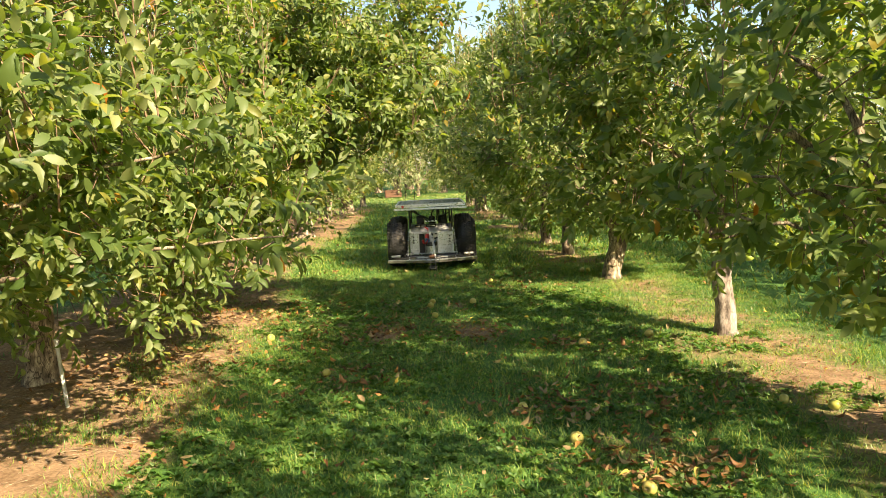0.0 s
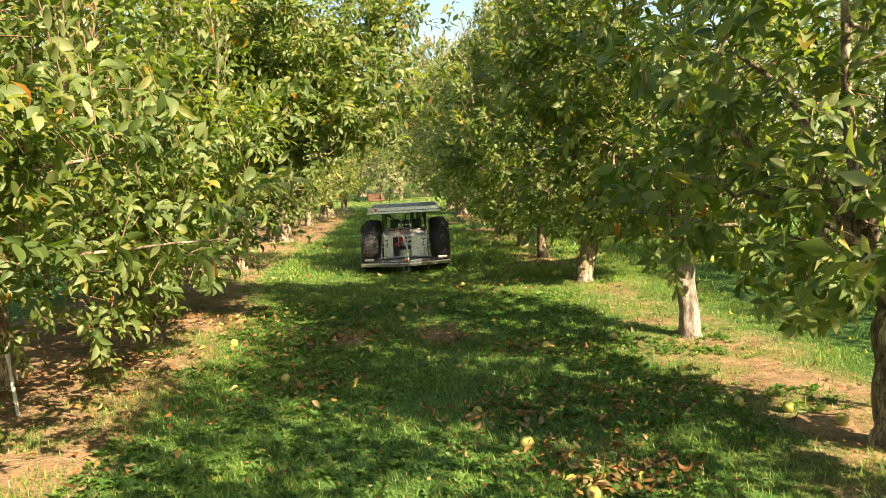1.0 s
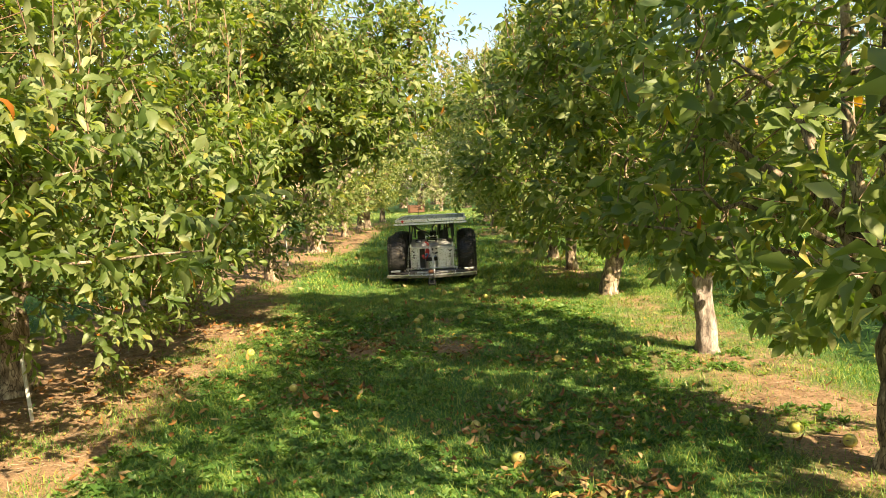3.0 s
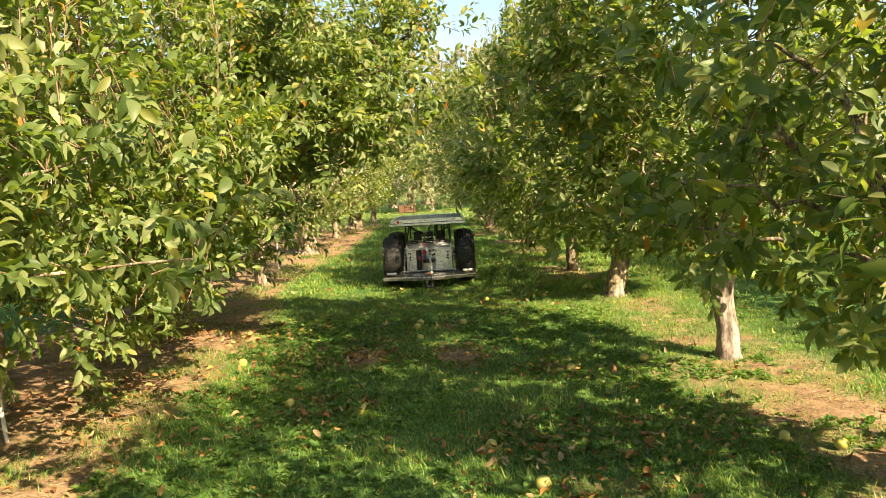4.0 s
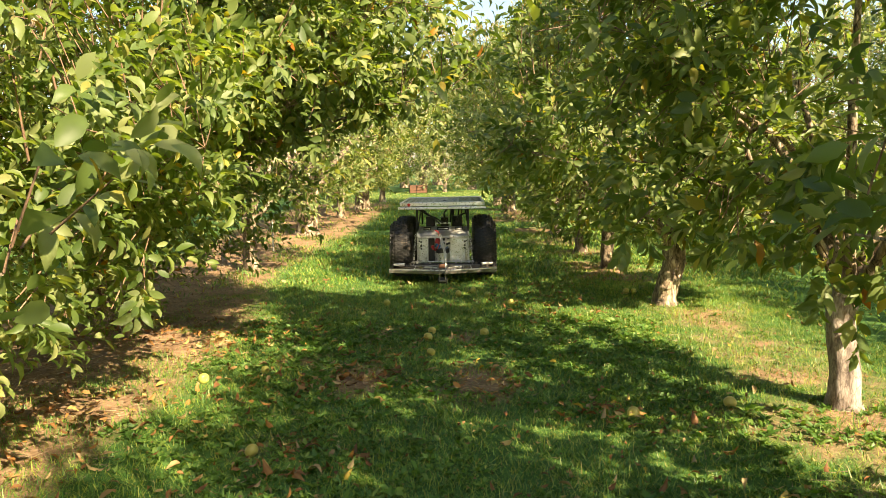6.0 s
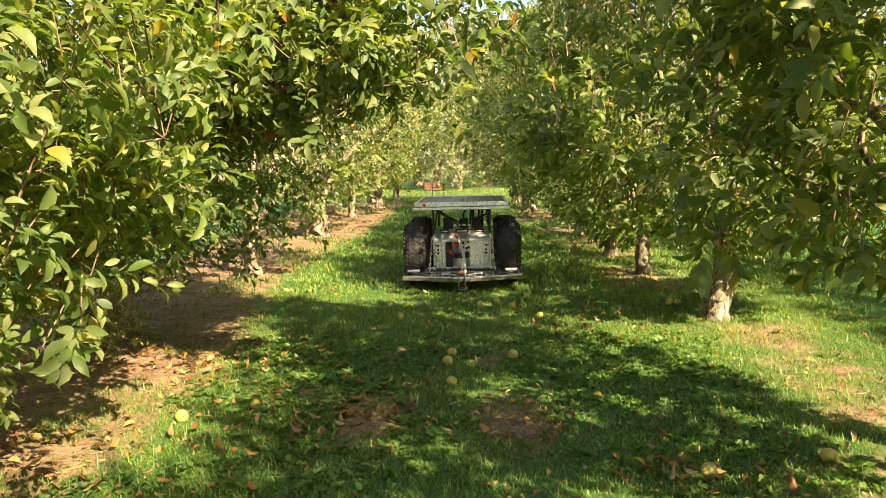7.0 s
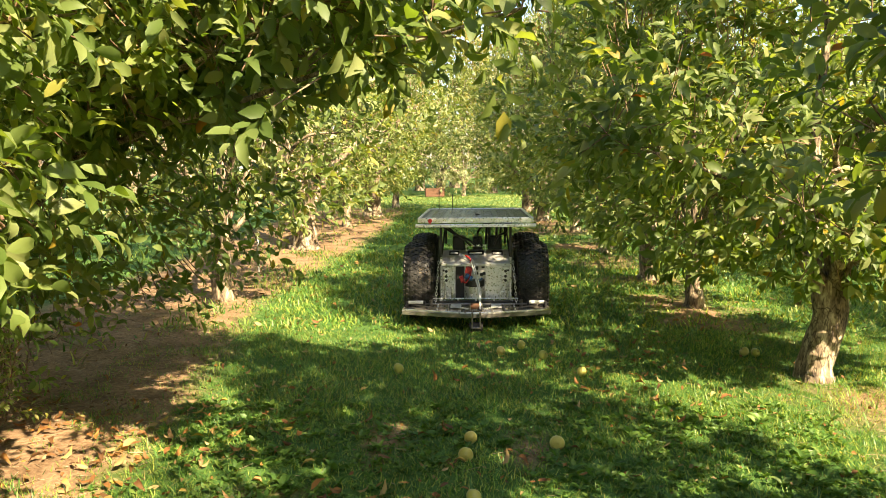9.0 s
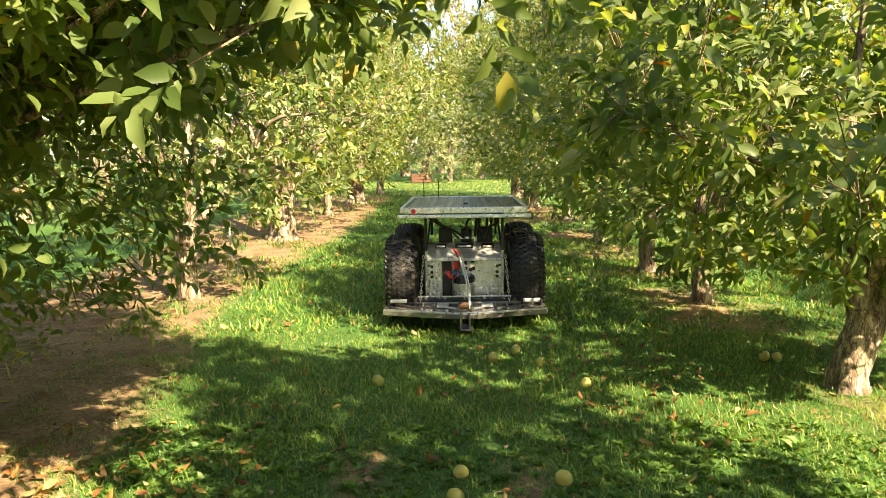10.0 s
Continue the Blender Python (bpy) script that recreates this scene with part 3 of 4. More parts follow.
# added tree out of view, there only for its shade
plant(mid[1], -3.6, 0.2, 200, 1.15, label=LEFT_NEAR)
plant(near_a, -3.5, 3.4, 40, 1.04, label=LEFT_NEAR)
plant(near_b, -3.45, 6.3, 100, 1.06, label=LEFT_NEAR)
plant(over, -3.5, 9.4, 0, label="broad apple tree with leafy limbs reaching over the path")
sucker = tree_meshes(40, 0.55, 0.05, 1.0, 130, 9, 0.07, RICH, LEAF, 0.02, 0.3, uprights=30)
plant(sucker, -3.25, 9.35, 0, label="leafy suckers sprouting round the foot of a tree", name="bush", group="suckers")
plant(sucker, -3.0, 8.75, 120, 0.6, label="leafy suckers sprouting round the foot of a tree", name="bush", group="suckers")
# two added trees, placed out of view and heightened to shade the lane
plant(mid[0], 2.95, -1.6, 10, 1.0, 1.1)
plant(mid[1], 2.8, 1.25, 150, 0.97, 1.12)
plant(near_c, 2.68, 3.95, 0)
plant(pale_trunk, 2.53, 6.75, 0, label="apple tree with a pale grey trunk and dense crown")
plant(near_d, 2.25, 10.1, 0, label="apple tree with a thick flaking trunk forking low")
for i, (x, y, s) in enumerate([(2.1, 12.65, 0.95), (1.98, 14.45, 0.95), (1.79, 16.7, 0.92), (1.15, 21.6, 0.88), (0.95, 23.6, 0.88), (1.6, 19.2, 0.9)]):
    plant(mid[(0, 1, 0, 2, 2, 1)[i]], x, y, 67 * i, s)
for i, (x, y, s) in enumerate([(-3.05, 13.0, 1.05), (-3.15, 17.4, 1.05), (-3.03, 20.6, 0.95), (-2.83, 22.9, 0.95), (-2.7, 26.5, 0.95)]):
    plant(mid[(1, 2, 0, 2, 1)[i]], x, y, 40 + 71 * i, s)
# neighbouring rows
for i in range(9):
    plant(mid[i % 2] if i < 7 else far[i % 2], 7.8 - 0.22 * i, -1.6 + 2.8 * i, 53 * i, 1.0, 0.84)
    plant(far[(i + 1) % 2], -9.0 + 0.03 * i, 0.5 + 3.2 * i, 31 + 47 * i, 1.0)
for i in range(6):
    plant(far[i % 2], 12.6, 3.0 + 3.6 * i, 77 * i, 1.1)
    plant(far[(i + 1) % 2], -14.6, 4.0 + 4.2 * i, 50 + 77 * i, 1.1)
# the end of the orchard
for i in range(11):
    plant(far[i % 2], -13 + 2.7 * i + 0.4 * math.sin(i * 2.3), 37.0 + 1.3 * math.sin(i * 1.7), 61 * i, 1.3 + 0.12 * math.sin(i * 3.1))
for i in range(9):
    plant(far[(i + 1) % 2], -16 + 4.2 * i, 42.5 + math.sin(i * 2.1), 37 * i, 1.8 + 0.15 * math.sin(i * 1.3), group="far trees", label="tall dense green tree behind the orchard", name="tree")
plant(far[1], -5.0, 30.0, 15, 1.15)
plant(pale, -1.0, 34.8, 0, 1.0, label="pale grey-green bush at the end of the lane", name="bush", group="far bushes")
plant(gold, -1.9, 47.0, 20, 1.05, label="tall yellowing tree rising behind the orchard", name="tree", group="far trees")
plant(gold, 1.2, 50.0, 140, 1.0, label="tall yellowing tree rising behind the orchard", name="tree", group="far trees")


# ---- robot ----
def build_robot(x, y, turn):
    root = new("orchard_robot")
    root.matrix_world = pose(x, y, float(ground_z(x, y)), 0, 0, turn)
    tagged(root, "four-wheeled aluminium orchard robot with a flat solar panel on the grass", "robot")

    def tyre_mesh():
        r, w = 0.385, 0.30
        bm = bmesh.new()
        prof = [(-.13, .20), (-.15, .25), (-.148, .295), (-.135, .33), (-.11, .353), (-.07, .367), (0, .372), (.07, .367), (.11, .353), (.135, .33), (.148, .295), (.15, .25), (.13, .20)]
        n = 40
        rings = [[bm.verts.new((px, pr * math.cos(a), pr * math.sin(a))) for px, pr in prof] for a in (2 * math.pi * i / n for i in range(n))]
        for i in range(n):
            p, q = rings[i], rings[(i + 1) % n]
            for j in range(len(prof) - 1):
                bm.faces.new((p[j], p[j + 1], q[j + 1], q[j]))
        rng = random.Random(3)
        for i in range(44):
            for side in (-1, 1):
                for cx, ln, sk, drop, tip in ((0.020, 0.030, 28, 0.0, 0), (0.060, 0.032, -22, 0.003, 8), (0.102, 0.034, 20, 0.013, 24), (0.136, 0.030, 0, 0.040, 55)):
                    a = 2 * math.pi * (i + (0.5 if side > 0 else 0) + (0.35 if cx in (0.060, 0.136) else 0) + rng.uniform(-.08, .08)) / 44
                    one = bmesh.new()
                    bmesh.ops.create_cube(one, size=1)
                    bmesh.ops.scale(one, vec=(ln, 0.027, 0.018), verts=one.verts)
                    bmesh.ops.scale(one, vec=(0.8, 0.75, 1), verts=[v for v in one.verts if v.co.z > 0])
                    m = Matrix.Rotation(a, 4, 'X') @ Matrix.Translation((side * cx, 0, 0.371 - drop)) @ Matrix.Rotation(radians(side * tip), 4, 'Y') @ Matrix.Rotation(radians(side * sk), 4, 'Z')
                    bmesh.ops.transform(one, matrix=m, verts=one.verts)
                    join(bm, one)
        return bm
    first = None
    for wx, wy in ((-0.55, 0.78), (0.55, 0.78), (-0.55, 1.75), (0.55, 1.75)):
        if first is None:
            wheel = part("wheel", tyre_mesh(), RUBBER, root, "black knobbly off-road tyre with caked mud")
            first = wheel
        else:
            wheel = new("wheel", first.data)
            wheel.parent = root
            tagged(wheel, "black knobbly off-road tyre with caked mud")
        wheel.location = (wx, wy, 0.385)
        s = 1 if wx < 0 else -1
        rim = rod((-0.11, 0, 0), (0.11, 0, 0), 0.215, 24)
        rod((-0.13, 0, 0), (0.13, 0, 0), 0.06, 14, rim)
        rod((0, 0, 0), (s * 0.25, 0, 0), 0.03, 12, rim)
        part("rim", rim, STEEL, wheel, "grey steel rim")
    # mower deck with a shallow V at its free edge
    outline = [(-.69, .22), (-.10, .04), (.10, .04), (.69, .22), (.69, .53), (-.69, .53)]

    def slab(pts, z0, z1):
        bm = bmesh.new()
        f = bm.faces.new([bm.verts.new((px, py, z0)) for px, py in pts])
        g = bmesh.ops.extrude_face_region(bm, geom=[f])
        bmesh.ops.translate(bm, vec=(0, 0, z1 - z0), verts=[v for v in g["geom"] if isinstance(v, bmesh.types.BMVert)])
        bmesh.ops.recalc_face_normals(bm, faces=bm.faces)
        bmesh.ops.bevel(bm, geom=bm.edges[:], offset=0.004, segments=1, affect='EDGES')
        return bm
    deck = part("deck", slab(outline, 0.132, 0.172), DECK, root, "scuffed steel cutting deck with a V-shaped edge")
    for i in range(3):
        a, b = Vector((*outline[i], .183)), Vector((*outline[i + 1], .183))
        d = b - a
        c = (a + b) / 2
        part("lip", box(c.x, c.y + .012, c.z - .006, d.length - .01, .010, .016, 0, 0, math.degrees(math.atan2(d.y, d.x)), .003), ALU, deck)
    for sx in (-1, 1):
        part("roller", rod((sx * .50, .40, .215), (sx * .64, .40, .215), .017, 12), WHITE, deck, "white plastic roller")
        for q in (.49, .655):
            part("bracket", box(sx * q, .40, .20, .02, .04, .055), BLACK, deck)
        part("brace", box(sx * .36, .33, .182, .012, .22, .02), ALU, deck)
        part("brace", box(sx * .26, .30, .182, .012, .25, .02), STEEL, deck)
        part("hinge", rod((sx * .43, .44, .17), (sx * .43, .44, .23), .018, 10), STEEL, deck)
        part("bolt", rod((sx * .15, .14, .172), (sx * .15, .14, .19), .012, 8), ALU, deck)
        part("plate", box(sx * .19, .36, .186, .10, .16, .014), SHEET, deck)
    part("crossbar", box(0, .48, .205, 1.22, .03, .025), BLACK, deck)
    part("crossbar", box(0, .43, .190, .98, .02, .018), STEEL, deck)
    for k in range(-3, 4):
        part("tie_bolt", rod((k * .17, .47, .215), (k * .17, .47, .232), .010, 8), ALU, deck)
    for sx in (-1, 1):
        part("winch_bracket", box(sx * .055, .22, .20, .012, .14, .06), STEEL, deck)
        part("linkage", rod((sx * .22, .26, .20), (sx * .07, .13, .20), .008, 8), ALU, deck)
        part("linkage", rod((sx * .58, .36, .195), (sx * .30, .20, .190), .007, 8), STEEL, deck)
    part("winch_drum", rod((-.05, .22, .21), (.05, .22, .21), .028, 14), CRATE, deck, "rusty brown drum")
    part("guard", rod((-.62, .49, .235), (.62, .49, .235), .008, 8), ALU, deck)
    # hitch
    h = box(-.036, .02, .12, .014, .05, .15)
    box(.036, .02, .12, .014, .05, .15, bm=h)
    box(0, .005, .05, .086, .02, .016, bm=h)
    part("hitch", h, STEEL, root, "U-shaped steel hitch")
    part("skid", rod((-.06, .06, .05), (.06, .06, .05), .045, 14), RUBBER, root)
    # body
    body = part("body", box(0, 1.1, .40, .60, 0.9, .36, bev=.01), SHEET, root, "boxy sheet aluminium body")
    part("side_plate", box(-.265, .62, .40, .13, .012, .38), ALU, body)
    part("side_plate", box(.21, .62, .40, .24, .012, .38), ALU, body)
    # the slot is not cut: a black strip takes the place of its shade
    part("gap", box(-.155, .635, .40, .08, .012, .38), BLACK, body, "black strip for the shade in an open slot")
    part("middle_plate", box(-.02, .632, .42, .18, .012, .34), SHEET, body)
    part("tank", rod((-.01, .60, .235), (-.01, .60, .34), .10, 20), ALU, body, "round aluminium canister")
    part("tank_band", rod((-.01, .60, .342), (-.01, .60, .40), .092, 20), BLACK, body)
    ctrl = part("control_box", box(.04, .61, .49, .12, .05, .15), WHITE, body, "white control box with dark switches")
    for i, (bx, bz) in enumerate([(.01, .52), (.07, .53), (.01, .465), (.055, .455), (.08, .465)]):
        part("switch", box(bx, .582, bz, .03, .012, .028 if i else .04), BLACK, ctrl)
    part("connector", box(-.075, .59, .50, .05, .05, .07, 0, 12), RED, body, "red cable connector")
    part("connector", box(-.135, .58, .41, .035, .05, .06, 0, -20), RED, body, "red cable connector")
    part("connector", box(-.07, .57, .43, .07, .05, .05, 0, 30), BLUE, body, "blue cable connector")
    for i, pts in enumerate([[(-.14, .58, .42), (-.10, .54, .38), (-.06, .55, .44), (-.04, .60, .52)], [(-.075, .59, .53), (-.05, .55, .60), (-.10, .60, .64)],
                             [(-.07, .57, .42), (0, .53, .38), (.06, .58, .42)]]):
        cable("cable", pts, .008, (RED, RED, BLUE)[i], body)
    for sx in (-1, 1):
        s = part("side_box", box(sx * .285, .59, .45, .075, .07, .17), ALU, body, "small aluminium box with round holes")
        # nothing is bored: black discs on the face give the dark of the holes
        for q in (.40, .44, .49):
            part("hole", rod((sx * .285, .556, q), (sx * .285, .549, q), .014, 12), BLACK, s)
        part("knob", rod((sx * .31, .55, .50), (sx * .31, .53, .50), .010, 8), BLACK, s)
        st = rod((sx * .30, .56, .37), (sx * .30, .52, .20), .010, 8)
        rod((sx * .23, .56, .33), (sx * .23, .52, .20), .010, 8, st)
        rod((sx * .23, .55, .29), (sx * .30, .55, .29), .008, 8, st)
        part("step_bracket", st, ALU, body)
        part("rail", box(sx * .335, .60, .48, .022, .022, .56), ALU, body)
    # bent tray on top; black plates stand for the shade in its three openings
    tray = box(0, .66, .615, .66, .26, .012, 26)
    box(0, .545, .553, .66, .012, .028, bm=tray)
    part("top_tray", tray, SHEET, body, "bent aluminium tray with black plates for its cut openings")
    for cx, w in ((-.21, .10), (.21, .11), (0.0, .16)):
        o = part("opening_shade", box(cx, .715, .650, w, .07, .012, 26), BLACK, body, "black plate for the shade inside a cut-out")
        part("label_plate", box(cx, .703, .648, w * .75, .025, .012, 26), WHITE, o)
    for k in range(5):
        part("rivet", rod((-.28 + .14 * k, .537, .555), (-.28 + .14 * k, .532, .555), .006, 6), STEEL, body)
    for k in range(4):
        part("rivet", rod((.32 - .22 * (k % 2), .612, .30 + .22 * (k // 2)), (.32 - .22 * (k % 2), .606, .30 + .22 * (k // 2)), .005, 6), STEEL, body)
    part("handle", box(0, .75, .72, .2, .014, .02), ALU, body)
    for sx in (-.095, .095):
        part("handle_post", box(sx, .75, .685, .014, .014, .07), ALU, body)
    for cx, cz, w in ((-.17, .70, .12), (.19, .70, .14), (.02, .69, .1)):
        part("battery", box(cx, .95, cz + .0, w, .2, .2, bev=.01), BLACK, body, "black battery case")
    # posts and solar panel
    for sx in (-1, 1):
        for py in (.60, 1.95):
            part("post", box(sx * .335, py, .80, .024, .024, .36), BLACK, root, "black square post")
        part("strut", rod((sx * .335, .62, .62), (sx * .30, 1.1, .94), .010, 8), BLACK, root)
        part("clamp", rod((sx * .30, .47, .955), (sx * .30, .53, .955), .022, 12), BLACK, root)
    panel = part("solar_panel", box(0, 1.32, .992, 1.06, 1.66, .02), BLACK, root, "flat solar panel in an aluminium frame")
    for sx in (-1, 1):
        part("frame_side", box(sx * .535, 1.32, .99, .028, 1.70, .045), ALU, panel)
    for py in (.475, 2.165):
        part("frame_end", box(0, py, .988, 1.05, .03, .05), ALU, panel)
    part("mounting_rail", box(0, .46, .938, 1.14, .035, .03), ALU, panel)
    part("mounting_rail", box(0, 2.1, .938, 1.14, .035, .03), ALU, panel)
    cell = None
    for i in range(6):
        for j in range(10):
            if cell is None:
                cell = part("solar_cell", box(0, 0, 0, .158, .158, .004, bev=.001), CELL, panel)
            else:
                c = new("solar_cell", cell.data)
                c.parent = panel
                c.location = ((i - 2.5) * .164, .60 + j * .161, 1.0045)
                continue
            cell.location = ((i - 2.5) * .164, .60 + j * .161, 1.0045)
    part("sensor", box(.02, 1.0, 1.012, .045, .03, .012), BLACK, panel)
    part("stop_knob", rod((-.43, .44, .985), (-.43, .46, .985), .02, 12), RED, panel, "red stop knob")
    part("knob_stem", rod((-.43, .455, .94), (-.43, .455, .98), .006, 8), RED, panel)
    for ax, ay in ((-.42, 2.1), (-.26, 2.0)):
        part("antenna", rod((ax, ay, .99), (ax, ay, 1.19), .005, 6), BLACK, root, "thin black antenna")
    for pts in ([(-.33, .6, .93), (-.22, .58, .86), (-.12, .62, .80), (-.05, .72, .72)], [(-.30, .62, .95), (-.18, .60, .84), (-.08, .66, .79), (0, .75, .72)],
                [(.28, .75, .95), (.30, .7, .86), (.22, .68, .82), (.18, .74, .72)], [(.1, .72, .95), (.02, .66, .85), (.06, .7, .72)], [(.14, .8, .95), (.13, .78, .84), (.16, .8, .72)]):
        cable("cable", pts, .011, BLACK, root)
    for px in (.10, .13, .20, .24):
        part("conduit", rod((px, .85, .72), (px + .015, .85, .95), .012, 8), BLACK, root)
    # chains and the lifting cord
    v, f = tube_arrays(np.array([(.009 * math.cos(a), 0, .017 * math.sin(a)) for a in np.linspace(0, 2 * math.pi, 13)]), np.full(13, .0035), 5)
    link = mesh_np("chain_link", v, f, ALU, True)
    for sx in (-1, 1):
        chain = new("chain")
        chain.parent = root
        a, b = Vector((sx * .355, .50, .58)), Vector((sx * .385, .44, .20))
        n = 14
        for i in range(n):
            o = new("link", link)
            o.parent = chain
            o.matrix_basis = Matrix.Translation(a.lerp(b, i / (n - 1)) + Vector((0, -.02 * math.sin(math.pi * i / (n - 1)), 0))) @ pose(0, 0, 0, 0, 0, 90 * (i % 2))
    cable("lifting_cord", [(-.05, .57, .60), (-.02, .46, .50), (.02, .34, .36), (.04, .16, .19)], .008, WHITE, root)
    cable("lifting_cord", [(-.03, .57, .60), (.0, .46, .50), (.035, .34, .36), (.045, .16, .19)], .006, WHITE, root)
    return root


build_robot(-0.16, 11.4, 1)


# ---- stakes, crate ----
def stake(x, y, h, lean):
    z = float(ground_z(x, y))
    root = new("stake")
    root.matrix_world = pose(x, y, z, 0, lean, 0)
    part("pole", rod((0, 0, -.1), (0, 0, h), .014, 8), STAKE, root)
    part("cap", rod((0, 0, h), (0, 0, h + .015), .017, 8), STAKE, root)
    tagged(root, "short white plastic stake stuck in the soil", "stake", "row stakes")


stake(-2.84, 5.49, 0.5, -4)
stake(-3.28, 15.15, 0.55, 0)


def build_crate(x, y):
    root = new("crate")
    root.matrix_world = pose(x, y, float(ground_z(x, y)), 0, 0, 8)
    for i in range(3):
        part("board", box(0, -.25, .07 + .11 * i, .72, .03, .095), CRATE, root)
        part("board", box(0, .25, .07 + .11 * i, .72, .03, .095), CRATE, root)
        part("board", box(-.35, 0, .07 + .11 * i, .03, .47, .095), CRATE, root)
        part("board", box(.35, 0, .07 + .11 * i, .03, .47, .095), CRATE, root)
    for sx in (-1, 1):
        for sy in (-1, 1):
            part("corner_post", box(sx * .31, sy * .21, .175, .05, .05, .37), CRATE, root)
    tagged(root, "rust-brown wooden fruit crate on the grass", "crate")


build_crate(-2.12, 34.2)


# ---- apples ----
def apple_mesh(mat):
    bm = bmesh.new()
    bmesh.ops.create_uvsphere(bm, u_segments=18, v_segments=12, radius=1)
    for v in bm.verts:
        x, y, z = v.co
        r = math.hypot(x, y)
        dip = 0.35 * math.exp(-(r / 0.33) ** 2)
        zz = z * 0.9 - (dip if z > 0 else -dip * 0.7)
        k = 1 - 0.10 * max(0, -z)
        v.co = (x * k, y * k, zz)
    me = bpy.data.meshes.new("apple_body")
    bm.to_mesh(me)
    bm.free()
    for f in me.polygons:
        f.use_smooth = True
    me.materials.append(mat)
    return me


YELLOW_ME, GREEN_ME = apple_mesh(APPLE), apple_mesh(GREEN_APPLE)
stem_bm = rod((0, 0, .5), (.08, .02, 1.15), .06, 5)
STEM_ME = bpy.data.meshes.new("stem")
stem_bm.to_mesh(STEM_ME)
stem_bm.free()
STEM_ME.materials.append(TWIG)


def apple(x, y, z, r, me, rx, ry, label, group):
    ob = new("apple", me)
    ob.matrix_world = Matrix.LocRotScale((x, y, z), Euler((rx, ry, rx * 3)), (r, r, r))
    s = new("stem", STEM_ME)
    s.parent = ob
    return tagged(ob, label, "apple", group)


arng = np.random.default_rng(5)
FALLEN = [(1.83, 6.75), (0.48, 4.9), (0.95, 3.55), (0.72, 4.25), (2.15, 4.75), (2.4, 4.6), (2.6, 4.35), (-0.15, 8.75), (-0.17, 8.5), (0.32, 8.72), (0.22, 10.9), (0.38, 10.6),
          (-0.72, 10.2), (0.05, 10.75), (2.05, 10.7), (1.97, 10.72), (-1.35, 7.6), (-1.75, 7.4), (0.62, 10.1), (-0.12, 8.05), (-1.0, 6.05), (1.2, 6.6)]
for x, y in FALLEN:
    r = arng.uniform(.034, .043)
    apple(x, y, float(ground_z(x, y)) + r * 0.6 + 0.01, r, YELLOW_ME, arng.uniform(-1.5, 1.5), arng.uniform(-1.5, 1.5), "yellow-green windfall apple lying in the grass", "windfall apples")
for x, y, z in [(2.62, 6.45, .62), (2.25, 6.35, .78), (2.8, 6.3, .72), (2.1, 6.5, .9), (3.0, 4.0, .75), (2.4, 3.9, .8), (1.9, 9.6, .95), (2.5, 5.9, 1.15)]:
    apple(x, y, z, 0.04, GREEN_ME, arng.uniform(-.3, .3), arng.uniform(-.3, .3), "green apple hanging from the tree", "hanging apples")

# ---- grass, weeds, fallen leaves ----
grng = np.random.default_rng(9)
THIN_BLADE = (np.array([(-.5, 0, 0), (.5, 0, 0), (.1, 1, .12)]), np.array([(0, 1, 2)]))
BLADE = (np.array([(-.5, 0, 0), (.5, 0, 0), (-.38, .5, .05), (.38, .5, .05), (0, 1, .22)]), np.array([(0, 1, 3), (0, 3, 2), (2, 3, 4)]))


def grass_area(name, n, x0, x1, y0, y1, hmin, hmax, width, density, label, blade=None, mat=None):
    x, y = grng.uniform(x0, x1, n), grng.uniform(y0, y1, n)
    b = bareness(x, y)
    clump = fractal(x * 2.5, y * 2.5, 41)
    keep = grng.uniform(0, 1, n) < density * np.maximum(np.clip(1.1 - 1.25 * b, 0, 1) * np.clip(0.35 + 1.2 * clump, 0, 1), 0.02 + 0.6 * np.clip((clump - 0.47) * 6, 0, 1))
    x, y, clump = x[keep], y[keep], clump[keep]
    m = len(x)
    base = np.stack([x, y, ground_z(x, y) - 0.004], -1)
    a = grng.uniform(0, 6.283, m)
    tilt = grng.uniform(0.2, 1.8, m)
    along = np.stack([np.cos(a) * tilt, np.sin(a) * tilt, np.ones(m)], -1)
    up = np.stack([-np.cos(a), -np.sin(a), np.full(m, 0.3)], -1)
    h = grng.uniform(hmin, hmax, m) * (0.6 + 0.9 * clump)
    v, f = place_template(blade or BLADE, base, along, -up, h, grng.uniform(0.7, 1.3, m) * width, grng.uniform(0.5, 2.0, m))
    tagged(new(name, mesh_np(name, v, f, mat or GRASS)), label, "grass", kind="stuff")


grass_area("grass", 310000, -3.0, 3.6, 2.4, 11.5, .02, .058, .006, 1.0, "short fine green grass on the lane", THIN_BLADE)
grass_area("grass", 45000, -2.6, 3.5, 2.4, 11.5, .035, .08, .0052, 1.0, "longer green blades standing out of the mown grass")
grass_area("grass", 50000, -3.2, 4.2, 11.5, 17.0, .035, .095, .012, 1.0, "short green grass on the lane")
grass_area("grass", 16000, -4.5, 5.5, 16.0, 25.0, .05, .12, .020, 1.0, "short green grass at the end of the lane")
grass_area("grass", 20000, -5.0, 6.0, 24.0, 36.0, .03, .06, .034, 1.0, "mown grass in the clearing at the end of the lane, sunlight put into its yellow", mat=SUNLIT_GRASS)
grass_area("grass", 16000, 3.4, 9.0, 2.0, 18.0, .05, .12, .016, 1.0, "short green grass under the neighbouring row")
grass_area("grass", 9000, -8.0, -3.0, 2.0, 18.0, .05, .12, .016, 0.8, "sparse grass under the neighbouring row")


